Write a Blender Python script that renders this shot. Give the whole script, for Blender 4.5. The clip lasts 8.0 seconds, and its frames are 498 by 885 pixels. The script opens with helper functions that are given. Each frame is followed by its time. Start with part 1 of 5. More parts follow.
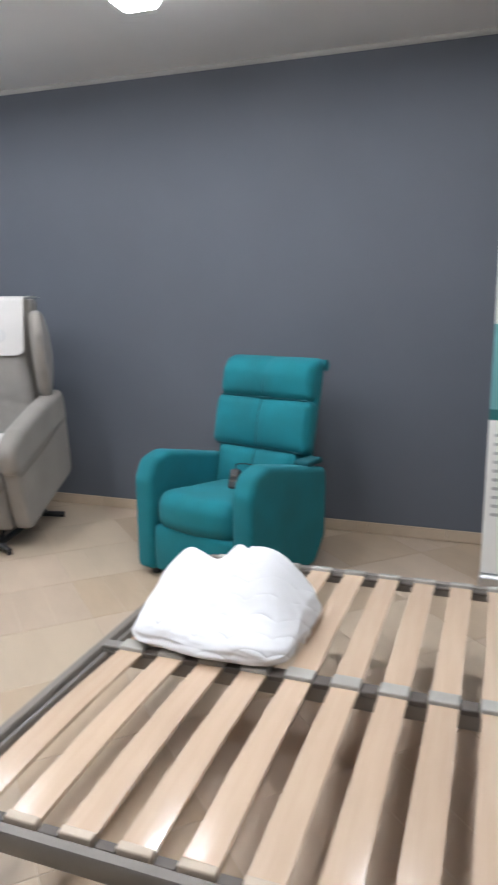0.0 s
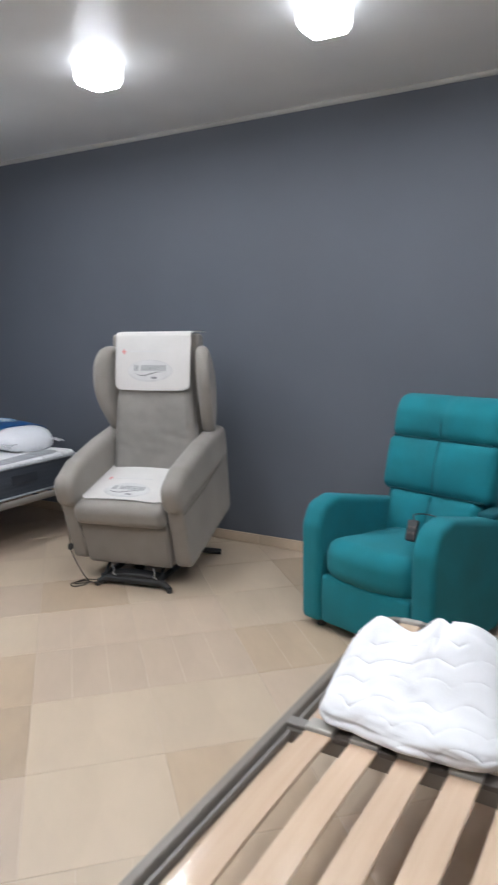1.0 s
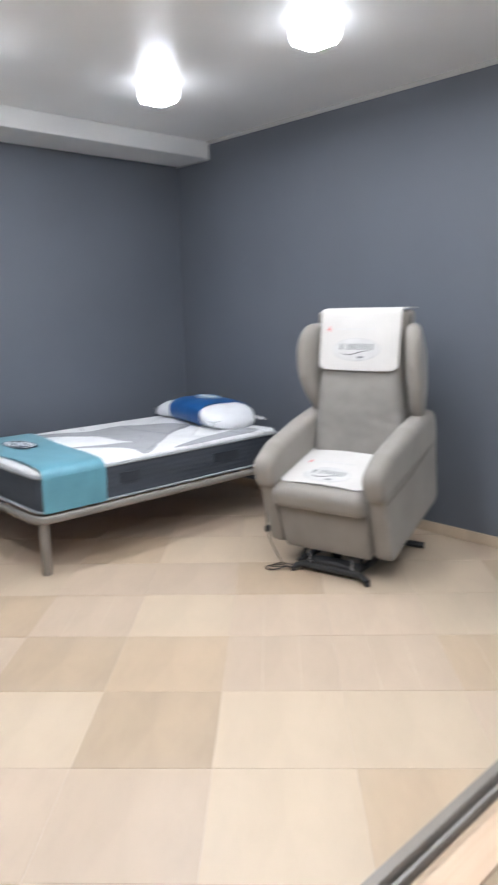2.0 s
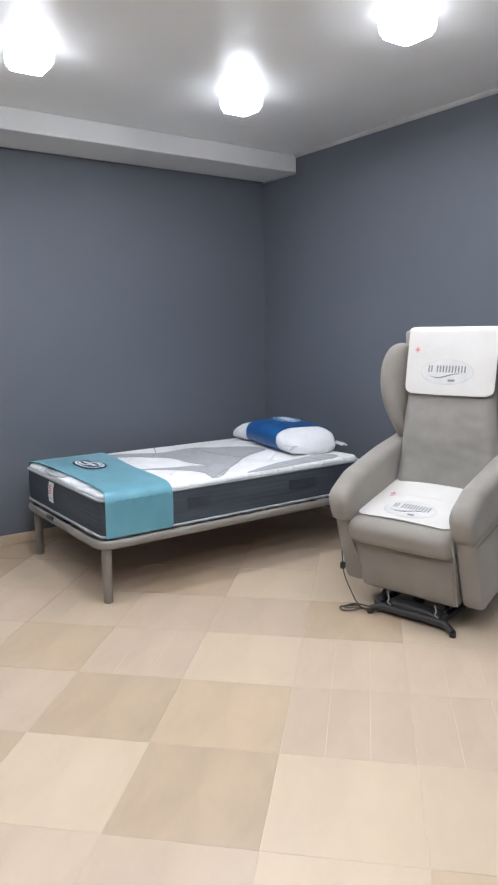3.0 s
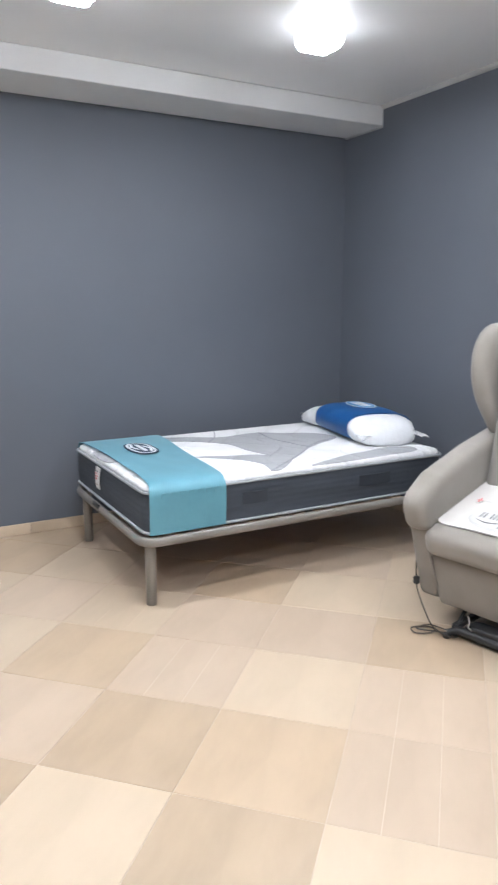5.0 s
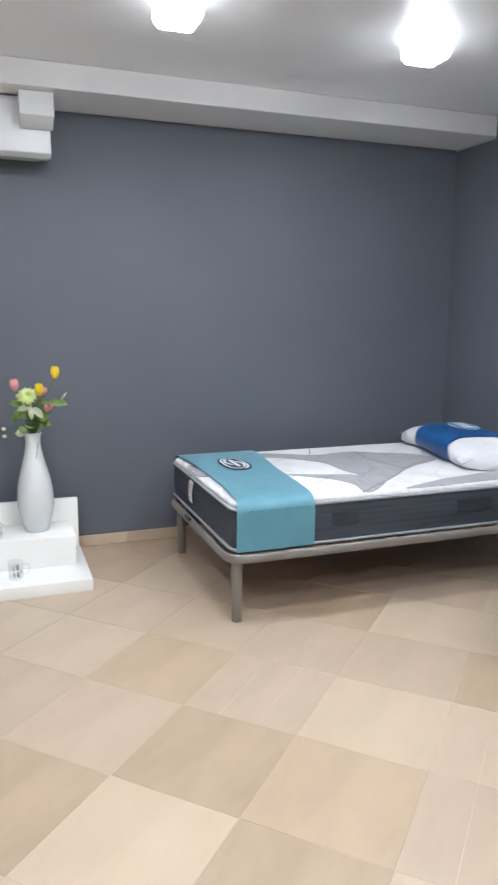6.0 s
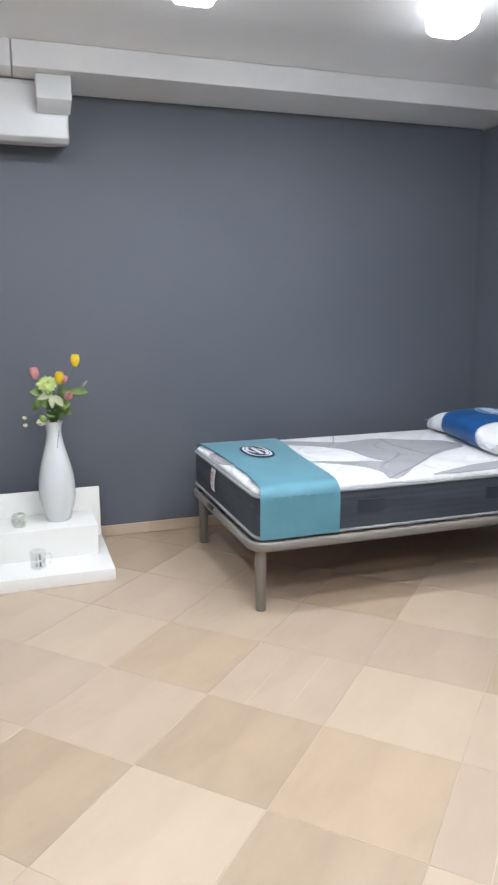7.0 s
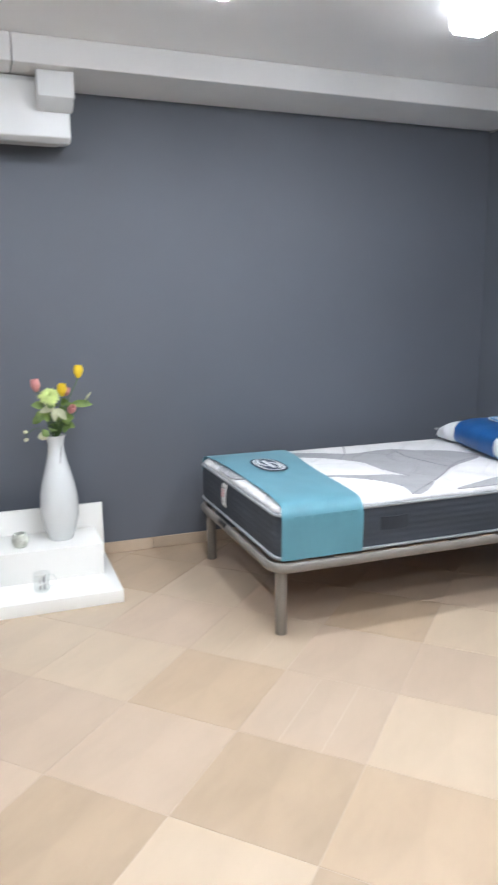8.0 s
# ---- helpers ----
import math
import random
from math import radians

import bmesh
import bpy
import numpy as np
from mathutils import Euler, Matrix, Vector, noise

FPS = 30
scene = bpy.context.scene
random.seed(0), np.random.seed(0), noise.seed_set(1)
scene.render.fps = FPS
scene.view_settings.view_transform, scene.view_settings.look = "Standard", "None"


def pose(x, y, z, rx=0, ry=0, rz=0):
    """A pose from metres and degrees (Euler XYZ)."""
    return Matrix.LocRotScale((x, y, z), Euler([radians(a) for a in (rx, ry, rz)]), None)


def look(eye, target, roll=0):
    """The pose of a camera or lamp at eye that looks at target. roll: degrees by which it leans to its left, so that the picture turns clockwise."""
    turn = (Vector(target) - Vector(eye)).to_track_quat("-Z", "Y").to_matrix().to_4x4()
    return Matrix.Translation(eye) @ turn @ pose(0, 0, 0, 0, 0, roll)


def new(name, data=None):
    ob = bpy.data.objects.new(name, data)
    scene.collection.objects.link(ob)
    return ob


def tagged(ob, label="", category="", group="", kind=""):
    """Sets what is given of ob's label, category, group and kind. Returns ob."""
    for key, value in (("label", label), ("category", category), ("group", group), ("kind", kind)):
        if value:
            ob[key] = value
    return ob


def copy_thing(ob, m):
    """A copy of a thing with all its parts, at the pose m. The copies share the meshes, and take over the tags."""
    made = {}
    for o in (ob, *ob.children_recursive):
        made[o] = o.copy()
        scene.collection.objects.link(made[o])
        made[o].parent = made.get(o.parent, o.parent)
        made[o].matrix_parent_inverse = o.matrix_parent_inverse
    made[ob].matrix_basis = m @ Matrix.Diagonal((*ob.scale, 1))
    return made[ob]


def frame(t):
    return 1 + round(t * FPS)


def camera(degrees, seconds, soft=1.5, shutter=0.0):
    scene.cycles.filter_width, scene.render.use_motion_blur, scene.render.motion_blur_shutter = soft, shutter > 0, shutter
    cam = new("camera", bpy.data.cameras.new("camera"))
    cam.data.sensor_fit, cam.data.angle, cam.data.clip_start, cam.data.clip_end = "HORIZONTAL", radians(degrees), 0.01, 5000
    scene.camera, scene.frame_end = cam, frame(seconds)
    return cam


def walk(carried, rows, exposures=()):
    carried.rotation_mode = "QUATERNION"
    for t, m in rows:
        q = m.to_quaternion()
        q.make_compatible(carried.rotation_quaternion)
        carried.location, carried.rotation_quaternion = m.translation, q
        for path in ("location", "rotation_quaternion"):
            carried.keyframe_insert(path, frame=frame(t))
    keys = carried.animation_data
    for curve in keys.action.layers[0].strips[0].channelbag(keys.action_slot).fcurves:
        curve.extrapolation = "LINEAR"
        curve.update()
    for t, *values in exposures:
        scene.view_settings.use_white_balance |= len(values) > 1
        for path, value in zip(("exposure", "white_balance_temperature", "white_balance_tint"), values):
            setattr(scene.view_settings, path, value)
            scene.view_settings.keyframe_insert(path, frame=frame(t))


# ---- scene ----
cam = camera(39.0, 8.0, soft=2.2, shutter=0.5)
PATH = [
    (0, (5.171, -3.986, 1.37), (4.512, -2.141, 0.969), -0.5),
    (0.5, (5.051, -3.916, 1.397), (4.177, -2.159, 1.007), -0.4),
    (1, (4.916, -3.864, 1.422), (3.91, -2.166, 1.094), -0.8),
    (1.5, (4.805, -3.841, 1.432), (3.613, -2.272, 1.087), -0.3),
    (1.7, (4.769, -3.802, 1.419), (3.49, -2.308, 1.059), -0.7),
    (2, (4.769, -3.704, 1.423), (3.331, -2.368, 1.04), -1.3),
    (2.2, (4.737, -3.633, 1.414), (3.208, -2.406, 1.018), -1.4),
    (3.5, (4.528, -3.399, 1.395), (2.915, -2.254, 1.094), -0.6),
    (4, (4.402, -3.313, 1.402), (2.81, -2.164, 1.021), -1.4),
    (5.5, (4.283, -3.09, 1.405), (2.489, -2.289, 1.032), 0.8),
    (6, (4.288, -3.056, 1.42), (2.438, -2.384, 1.064), 0.3),
    (6.5, (4.275, -3.033, 1.391), (2.393, -2.45, 1.048), -0.0),
    (7, (4.233, -3.045, 1.373), (2.366, -2.431, 1.0), -0.5),
    (7.5, (4.129, -3.079, 1.387), (2.312, -2.315, 1.051), -0.7),
    (8, (4.019, -3.164, 1.41), (2.173, -2.489, 1.039), -0.6),
]
walk(cam, [(t, look(eye, target, roll)) for t, eye, target, roll in PATH], [(0.0, -0.11), (0.5, -0.21), (1.0, -0.3), (1.5, -0.05), (2.0, 0.19), (3.5, 0.04), (4.0, 0.17), (5.5, 0.37), (6.0, 0.12), (6.5, 0.1), (7.0, 0.16), (7.5, 0.12), (8.0, 0.29)])

# ---- world and light constants ----
world = bpy.data.worlds.new("world")
world.use_nodes = True
scene.world = world
world.node_tree.nodes["Background"].inputs[0].default_value = (0.6, 0.65, 0.7, 1)
world.node_tree.nodes["Background"].inputs[1].default_value = 0.05
LAMP_STRENGTH = 176.0
LAMP_COLOUR = (0.92, 0.97, 1.055)

# room, in metres: corner of the two grey walls at 0, 0
ROOM_X, ROOM_Y, ROOM_H = 7.2, -5.6, 2.657
BEAM_W, BEAM_Z = 0.408, 2.531
TILE = 0.45


# ---- materials ----
def nodes_of(name):
    m = bpy.data.materials.new(name)
    m.use_nodes = True
    nt = m.node_tree
    return m, nt, nt.nodes, nt.links, nt.nodes["Principled BSDF"]


def surface(name, colour, rough=0.6, metal=0.0, vary=0.12, scale=3.0, fine=60.0, bump=0.1, dist=0.002,
            random_vary=0.0, coat=0.0, sheen=0.0, stretch=(1, 1, 1), tint=None):
    """Painted, woven or moulded surface: large mottling, fine grain, fine relief."""
    m, nt, N, L, P = nodes_of(name)
    tc = N.new("ShaderNodeTexCoord")
    mp = N.new("ShaderNodeMapping")
    mp.inputs["Scale"].default_value = stretch
    L.new(tc.outputs["Object"], mp.inputs[0])
    big = N.new("ShaderNodeTexNoise")
    big.inputs["Scale"].default_value, big.inputs["Detail"].default_value = scale, 5
    small = N.new("ShaderNodeTexNoise")
    small.inputs["Scale"].default_value, small.inputs["Detail"].default_value = fine, 4
    L.new(mp.outputs[0], big.inputs["Vector"])
    L.new(mp.outputs[0], small.inputs["Vector"])
    ramp = N.new("ShaderNodeValToRGB")
    lo = tuple(c * (1 - vary) for c in colour)
    hi = tint or tuple(min(1, c * (1 + vary)) for c in colour)
    ramp.color_ramp.elements[0].position, ramp.color_ramp.elements[1].position = 0.3, 0.7
    ramp.color_ramp.elements[0].color, ramp.color_ramp.elements[1].color = (*lo, 1), (*hi, 1)
    L.new(big.outputs[0], ramp.inputs[0])
    mul = N.new("ShaderNodeHueSaturation")
    L.new(ramp.outputs[0], mul.inputs["Color"])
    val = N.new("ShaderNodeMapRange")
    val.inputs["To Min"].default_value, val.inputs["To Max"].default_value = 1 - vary * 0.5, 1 + vary * 0.5
    L.new(small.outputs[0], val.inputs["Value"])
    if random_vary:
        info = N.new("ShaderNodeObjectInfo")
        rv = N.new("ShaderNodeMapRange")
        rv.inputs["To Min"].default_value, rv.inputs["To Max"].default_value = 1 - random_vary, 1 + random_vary
        L.new(info.outputs["Random"], rv.inputs["Value"])
        mm = N.new("ShaderNodeMath")
        mm.operation = "MULTIPLY"
        L.new(val.outputs[0], mm.inputs[0])
        L.new(rv.outputs[0], mm.inputs[1])
        L.new(mm.outputs[0], mul.inputs["Value"])
    else:
        L.new(val.outputs[0], mul.inputs["Value"])
    L.new(mul.outputs[0], P.inputs["Base Color"])
    rr = N.new("ShaderNodeMapRange")
    rr.inputs["To Min"].default_value, rr.inputs["To Max"].default_value = max(0.02, rough - min(0.08, vary * 0.6)), min(1, rough + min(0.08, vary * 0.6))
    L.new(big.outputs[0], rr.inputs["Value"])
    L.new(rr.outputs[0], P.inputs["Roughness"])
    P.inputs["Metallic"].default_value = metal
    P.inputs["Coat Weight"].default_value = coat
    P.inputs["Sheen Weight"].default_value = sheen
    b = N.new("ShaderNodeBump")
    b.inputs["Strength"].default_value, b.inputs["Distance"].default_value = bump, dist
    L.new(small.outputs[0], b.inputs["Height"])
    L.new(b.outputs[0], P.inputs["Normal"])
    return m


def wood(name, colour, dark):
    m, nt, N, L, P = nodes_of(name)
    tc = N.new("ShaderNodeTexCoord")
    mp = N.new("ShaderNodeMapping")
    mp.inputs["Scale"].default_value = (26, 1.6, 8)
    L.new(tc.outputs["Object"], mp.inputs[0])
    n = N.new("ShaderNodeTexNoise")
    n.inputs["Scale"].default_value, n.inputs["Detail"].default_value = 2.0, 6
    n.inputs["Distortion"].default_value = 0.6
    L.new(mp.outputs[0], n.inputs["Vector"])
    ramp = N.new("ShaderNodeValToRGB")
    ramp.color_ramp.elements[0].position, ramp.color_ramp.elements[1].position = 0.3, 0.75
    ramp.color_ramp.elements[0].color, ramp.color_ramp.elements[1].color = (*dark, 1), (*colour, 1)
    L.new(n.outputs[0], ramp.inputs[0])
    info = N.new("ShaderNodeObjectInfo")
    rv = N.new("ShaderNodeMapRange")
    rv.inputs["To Min"].default_value, rv.inputs["To Max"].default_value = 0.93, 1.06
    L.new(info.outputs["Random"], rv.inputs["Value"])
    hs = N.new("ShaderNodeHueSaturation")
    L.new(ramp.outputs[0], hs.inputs["Color"])
    L.new(rv.outputs[0], hs.inputs["Value"])
    L.new(hs.outputs[0], P.inputs["Base Color"])
    P.inputs["Roughness"].default_value = 0.2
    P.inputs["Coat Weight"].default_value = 0.3
    b = N.new("ShaderNodeBump")
    b.inputs["Strength"].default_value, b.inputs["Distance"].default_value = 0.08, 0.001
    L.new(n.outputs[0], b.inputs["Height"])
    L.new(b.outputs[0], P.inputs["Normal"])
    return m


def ticking(name, colour):
    """Knit mattress cloth with stitched relief."""
    m, nt, N, L, P = nodes_of(name)
    tc = N.new("ShaderNodeTexCoord")
    sep = N.new("ShaderNodeSeparateXYZ")
    L.new(tc.outputs["Object"], sep.inputs[0])

    def mn(op, a, b=None, c=None):
        n = N.new("ShaderNodeMath")
        n.operation = op
        for k, v in enumerate((a, b, c)):
            if isinstance(v, (int, float)):
                n.inputs[k].default_value = v
            elif v is not None:
                L.new(v, n.inputs[k])
        return n.outputs[0]
    x, y = sep.outputs["X"], sep.outputs["Y"]
    mott = N.new("ShaderNodeTexNoise")
    mott.inputs["Scale"].default_value, mott.inputs["Detail"].default_value = 7.0, 4
    L.new(tc.outputs["Object"], mott.inputs["Vector"])
    ramp = N.new("ShaderNodeValToRGB")
    e = ramp.color_ramp.elements
    e[0].position, e[1].position = 0.3, 0.7
    e[0].color, e[1].color = (*(c * 0.93 for c in colour), 1), (*(min(1, c * 1.05) for c in colour), 1)
    L.new(mott.outputs[0], ramp.inputs[0])
    L.new(ramp.outputs[0], P.inputs["Base Color"])
    # two families of long wavy stitch lines crossing each other
    one = mn("ABSOLUTE", mn("SINE", mn("MULTIPLY_ADD", x, 11.0, mn("MULTIPLY_ADD", y, -8.0, mn("MULTIPLY", mn("SINE", mn("MULTIPLY", y, 9.0)), 0.9)))))
    two = mn("ABSOLUTE", mn("SINE", mn("MULTIPLY_ADD", x, 6.0, mn("MULTIPLY_ADD", y, 13.0, mn("MULTIPLY", mn("SINE", mn("MULTIPLY", x, 12.0)), 0.8)))))
    cord = mn("MINIMUM", mn("MULTIPLY", mn("MINIMUM", one, two), 3.2), 1.0)
    knit = N.new("ShaderNodeTexNoise")
    knit.inputs["Scale"].default_value = 220
    L.new(tc.outputs["Object"], knit.inputs["Vector"])
    b = N.new("ShaderNodeBump")
    b.inputs["Strength"].default_value, b.inputs["Distance"].default_value = 0.8, 0.009
    L.new(mn("MULTIPLY_ADD", knit.outputs[0], 0.12, cord), b.inputs["Height"])
    L.new(b.outputs[0], P.inputs["Normal"])
    P.inputs["Roughness"].default_value = 0.85
    return m


def quilted_cotton():
    """White cotton stitched in crossing wavy lines."""
    m, nt, N, L, P = nodes_of("white_quilted_cotton")
    P.inputs["Base Color"].default_value = (0.84, 0.84, 0.85, 1)
    P.inputs["Roughness"].default_value = 0.85
    tc = N.new("ShaderNodeTexCoord")
    sep = N.new("ShaderNodeSeparateXYZ")
    L.new(tc.outputs["Object"], sep.inputs[0])
    wob = N.new("ShaderNodeTexNoise")
    wob.inputs["Scale"].default_value = 5.0
    L.new(tc.outputs["Object"], wob.inputs["Vector"])

    def mn(op, a, b=None, c=None):
        n = N.new("ShaderNodeMath")
        n.operation = op
        for k, v in enumerate((a, b, c)):
            if isinstance(v, (int, float)):
                n.inputs[k].default_value = v
            elif v is not None:
                L.new(v, n.inputs[k])
        return n.outputs[0]
    # rows of scallops: arcs along x, rows running up the cloth
    up = mn("ADD", mn("MULTIPLY", sep.outputs["Y"], 12.0), mn("MULTIPLY", sep.outputs["Z"], 11.0))
    up = mn("ADD", up, mn("MULTIPLY", sep.outputs["X"], -3.5))
    up = mn("MULTIPLY_ADD", wob.outputs[0], 1.2, up)
    arc = mn("ABSOLUTE", mn("SINE", mn("MULTIPLY_ADD", wob.outputs[0], 1.5, mn("MULTIPLY", sep.outputs["X"], 27.0))))
    v = mn("FRACT", mn("MULTIPLY_ADD", arc, -0.42, up))
    near = mn("ABSOLUTE", mn("MULTIPLY_ADD", v, 2.0, -1.0))
    pull = N.new("ShaderNodeTexNoise")
    pull.inputs["Scale"].default_value = 11.0
    L.new(tc.outputs["Object"], pull.inputs["Vector"])
    held = mn("MINIMUM", mn("MAXIMUM", mn("MULTIPLY_ADD", pull.outputs[0], 5.0, -2.0), 0.05), 1.0)
    puff = mn("SUBTRACT", 1.0, mn("MULTIPLY", mn("POWER", near, 5.0), held))
    weave = N.new("ShaderNodeTexNoise")
    weave.inputs["Scale"].default_value = 160
    L.new(tc.outputs["Object"], weave.inputs["Vector"])
    puff = mn("MULTIPLY_ADD", weave.outputs[0], 0.06, puff)
    b = N.new("ShaderNodeBump")
    b.inputs["Strength"].default_value, b.inputs["Distance"].default_value = 0.45, 0.007
    L.new(puff, b.inputs["Height"])
    L.new(b.outputs[0], P.inputs["Normal"])
    return m


def clear(name, colour, mix, rough):
    """Thin clear film or blown glass."""
    m, nt, N, L, P = nodes_of(name)
    out = N["Material Output"]
    t = N.new("ShaderNodeBsdfTransparent")
    g = N.new("ShaderNodeBsdfGlossy")
    t.inputs[0].default_value = (*colour, 1)
    g.inputs["Roughness"].default_value = rough
    x = N.new("ShaderNodeMixShader")
    x.inputs[0].default_value = mix
    L.new(t.outputs[0], x.inputs[1])
    L.new(g.outputs[0], x.inputs[2])
    L.new(x.outputs[0], out.inputs[0])
    return m


def film(name):
    """Crinkled clear plastic: thin, whitish where it gathers."""
    m, nt, N, L, P = nodes_of(name)
    P.inputs["Base Color"].default_value = (0.88, 0.89, 0.91, 1)
    P.inputs["Roughness"].default_value = 0.15
    P.inputs["Alpha"].default_value = 0.4
    tc = N.new("ShaderNodeTexCoord")
    n = N.new("ShaderNodeTexNoise")
    n.inputs["Scale"].default_value = 45
    L.new(tc.outputs["Object"], n.inputs["Vector"])
    b = N.new("ShaderNodeBump")
    b.inputs["Strength"].default_value, b.inputs["Distance"].default_value = 0.8, 0.006
    L.new(n.outputs[0], b.inputs["Height"])
    L.new(b.outputs[0], P.inputs["Normal"])
    return m


def glow(name, colour, strength):
    m, nt, N, L, P = nodes_of(name)
    P.inputs["Base Color"].default_value = (0.8, 0.8, 0.8, 1)
    P.inputs["Emission Color"].default_value = (*colour, 1)
    P.inputs["Emission Strength"].default_value = strength
    return m


M_WALL = surface("slate_paint", (0.115, 0.127, 0.151), 0.62, vary=0.07, scale=0.9, fine=140, bump=0.12, dist=0.0012)
M_CEIL = surface("ceiling_paint", (0.87, 0.87, 0.87), 0.35, vary=0.04, scale=1.2, fine=90, bump=0.06)
M_BEAM = surface("beam_paint", (0.78, 0.78, 0.78), 0.5, vary=0.04, scale=2.0, fine=90, bump=0.06)
M_TRIM = surface("trim_paint", (0.52, 0.52, 0.51), 0.4, vary=0.03)
M_TILES = [
    surface("tile_cream", (0.535, 0.425, 0.312), 0.36, vary=0.06, scale=4, fine=22, bump=0.04, random_vary=0.05, stretch=(0.5, 1.5, 1)),
    surface("tile_tan", (0.455, 0.344, 0.24), 0.36, vary=0.09, scale=4, fine=22, bump=0.04, random_vary=0.06, stretch=(0.5, 1.5, 1)),
    surface("tile_rose", (0.51, 0.397, 0.298), 0.36, vary=0.07, scale=4, fine=22, bump=0.04, random_vary=0.05, stretch=(0.5, 1.5, 1)),
]
M_PALEGROUT = surface("pale_groove", (0.585, 0.485, 0.375), 0.7, vary=0.08)
M_GROUT = surface("grout", (0.52, 0.43, 0.34), 0.85, vary=0.15, scale=6)
M_SKIRT = surface("skirting_tile", (0.53, 0.42, 0.31), 0.4, vary=0.1, scale=3, fine=30, bump=0.05, random_vary=0.06)
M_TEAL = surface("teal_fabric", (0.0015, 0.172, 0.208), 0.9, vary=0.14, scale=5, fine=260, bump=0.35, dist=0.0015, sheen=0.04)
# dark teal of the seams, also put in the shaded gap by the back
M_TEALDARK = surface("dark_teal_fabric", (0.004, 0.09, 0.11), 0.9, vary=0.1, fine=200)
M_GREY = surface("taupe_fabric", (0.26, 0.235, 0.21), 0.88, vary=0.10, scale=5, fine=260, bump=0.3, dist=0.0015, sheen=0.2)
M_GREYD = surface("taupe_fabric_inner", (0.24, 0.222, 0.203), 0.88, vary=0.12, scale=6, fine=240, bump=0.3, dist=0.0015, sheen=0.2)
M_SEAM = surface("seam_thread", (0.12, 0.105, 0.09), 0.9, vary=0.1)
M_COVER = surface("white_cover_cloth", (0.57, 0.548, 0.522), 0.8, vary=0.04, scale=6, fine=180, bump=0.25, dist=0.0015)
M_PRINTG = surface("print_pale_grey", (0.50, 0.49, 0.48), 0.7, vary=0.1, scale=14)
M_PRINTD = surface("print_dark_grey", (0.07, 0.07, 0.075), 0.7, vary=0.1)
M_PRINTM = surface("print_mid_grey", (0.20, 0.20, 0.205), 0.7, vary=0.1)
M_PRINTP = surface("print_silver_grey", (0.54, 0.53, 0.52), 0.7, vary=0.08, scale=14)
M_RED = surface("print_red", (0.60, 0.20, 0.20), 0.7, vary=0.1)
M_BLACK = surface("black_steel", (0.02, 0.02, 0.021), 0.45, vary=0.2, scale=8)
M_CHROME = surface("zinc_bracket", (0.55, 0.55, 0.55), 0.35, metal=0.9, vary=0.1)
M_CORD = surface("dark_brown_cord", (0.055, 0.045, 0.036), 0.5, vary=0.15)
M_PLASTIC = surface("black_plastic", (0.025, 0.026, 0.028), 0.45, vary=0.15)
M_FRAME = surface("taupe_metal", (0.235, 0.217, 0.198), 0.42, metal=0.12, vary=0.08, scale=4, fine=120, bump=0.05)
M_FRAMED = surface("umber_metal", (0.225, 0.200, 0.176), 0.42, metal=0.12, vary=0.1, scale=4, fine=120, bump=0.05)
M_SLAT = wood("beech_slat", (0.68, 0.515, 0.38), (0.61, 0.44, 0.31))
M_CAP = surface("grey_slat_cap", (0.42, 0.40, 0.36), 0.5, vary=0.08)
M_PALECAP = surface("pale_slat_cap", (0.61, 0.50, 0.39), 0.5, vary=0.08)
M_CAPD = surface("dark_slat_holder", (0.12, 0.10, 0.085), 0.5, vary=0.1)
M_QUILT = quilted_cotton()
M_TICK = ticking("white_ticking", (0.76, 0.76, 0.76))
M_TICKGREY = ticking("grey_ticking", (0.37, 0.375, 0.39))
M_TICKSEAM = surface("grey_stitching", (0.30, 0.30, 0.32), 0.8, vary=0.08)
M_SIDE = surface("charcoal_mattress_side", (0.048, 0.058, 0.075), 0.75, vary=0.18, scale=3, fine=120, bump=0.3, stretch=(1, 0.6, 5))
M_PIPE = surface("pale_grey_piping", (0.34, 0.36, 0.38), 0.7, vary=0.1)
M_HANDLE = surface("dark_webbing", (0.028, 0.034, 0.045), 0.8, vary=0.15)
M_BAND = surface("teal_satin_band", (0.105, 0.295, 0.368), 0.5, vary=0.06, scale=7, fine=60, bump=0.15, dist=0.003, sheen=0.2)
M_NAVY = surface("navy_print", (0.012, 0.03, 0.06), 0.6, vary=0.1)
M_WHITE = surface("white_print", (0.75, 0.76, 0.77), 0.6, vary=0.04)
M_BLUE = surface("blue_wrap", (0.008, 0.085, 0.27), 0.4, vary=0.12, scale=8, fine=40, bump=0.3, dist=0.004)
M_PALEBLUE = surface("pale_blue_print", (0.07, 0.26, 0.50), 0.4, vary=0.1)
M_PILLOW = surface("white_pillow", (0.70, 0.71, 0.73), 0.8, vary=0.05, scale=9, fine=40, bump=0.4, dist=0.005)
M_FILM = film("clear_film")
M_GLASS = clear("glass", (0.97, 0.98, 0.98), 0.09, 0.05)
M_LACQ = surface("white_lacquer", (0.89, 0.885, 0.85), 0.28, vary=0.02, scale=3, fine=50, bump=0.02)
M_VASE = surface("white_ceramic", (0.70, 0.725, 0.73), 0.22, vary=0.02, scale=5, fine=50, bump=0.02, coat=0.3)
M_STEM = surface("green_stem", (0.07, 0.14, 0.035), 0.6, vary=0.2, scale=20)
M_LEAF = surface("green_leaf", (0.09, 0.18, 0.045), 0.55, vary=0.35, scale=18, fine=90, tint=(0.20, 0.29, 0.07))
M_PALELEAF = surface("pale_leaf", (0.36, 0.38, 0.24), 0.6, vary=0.15, scale=18)
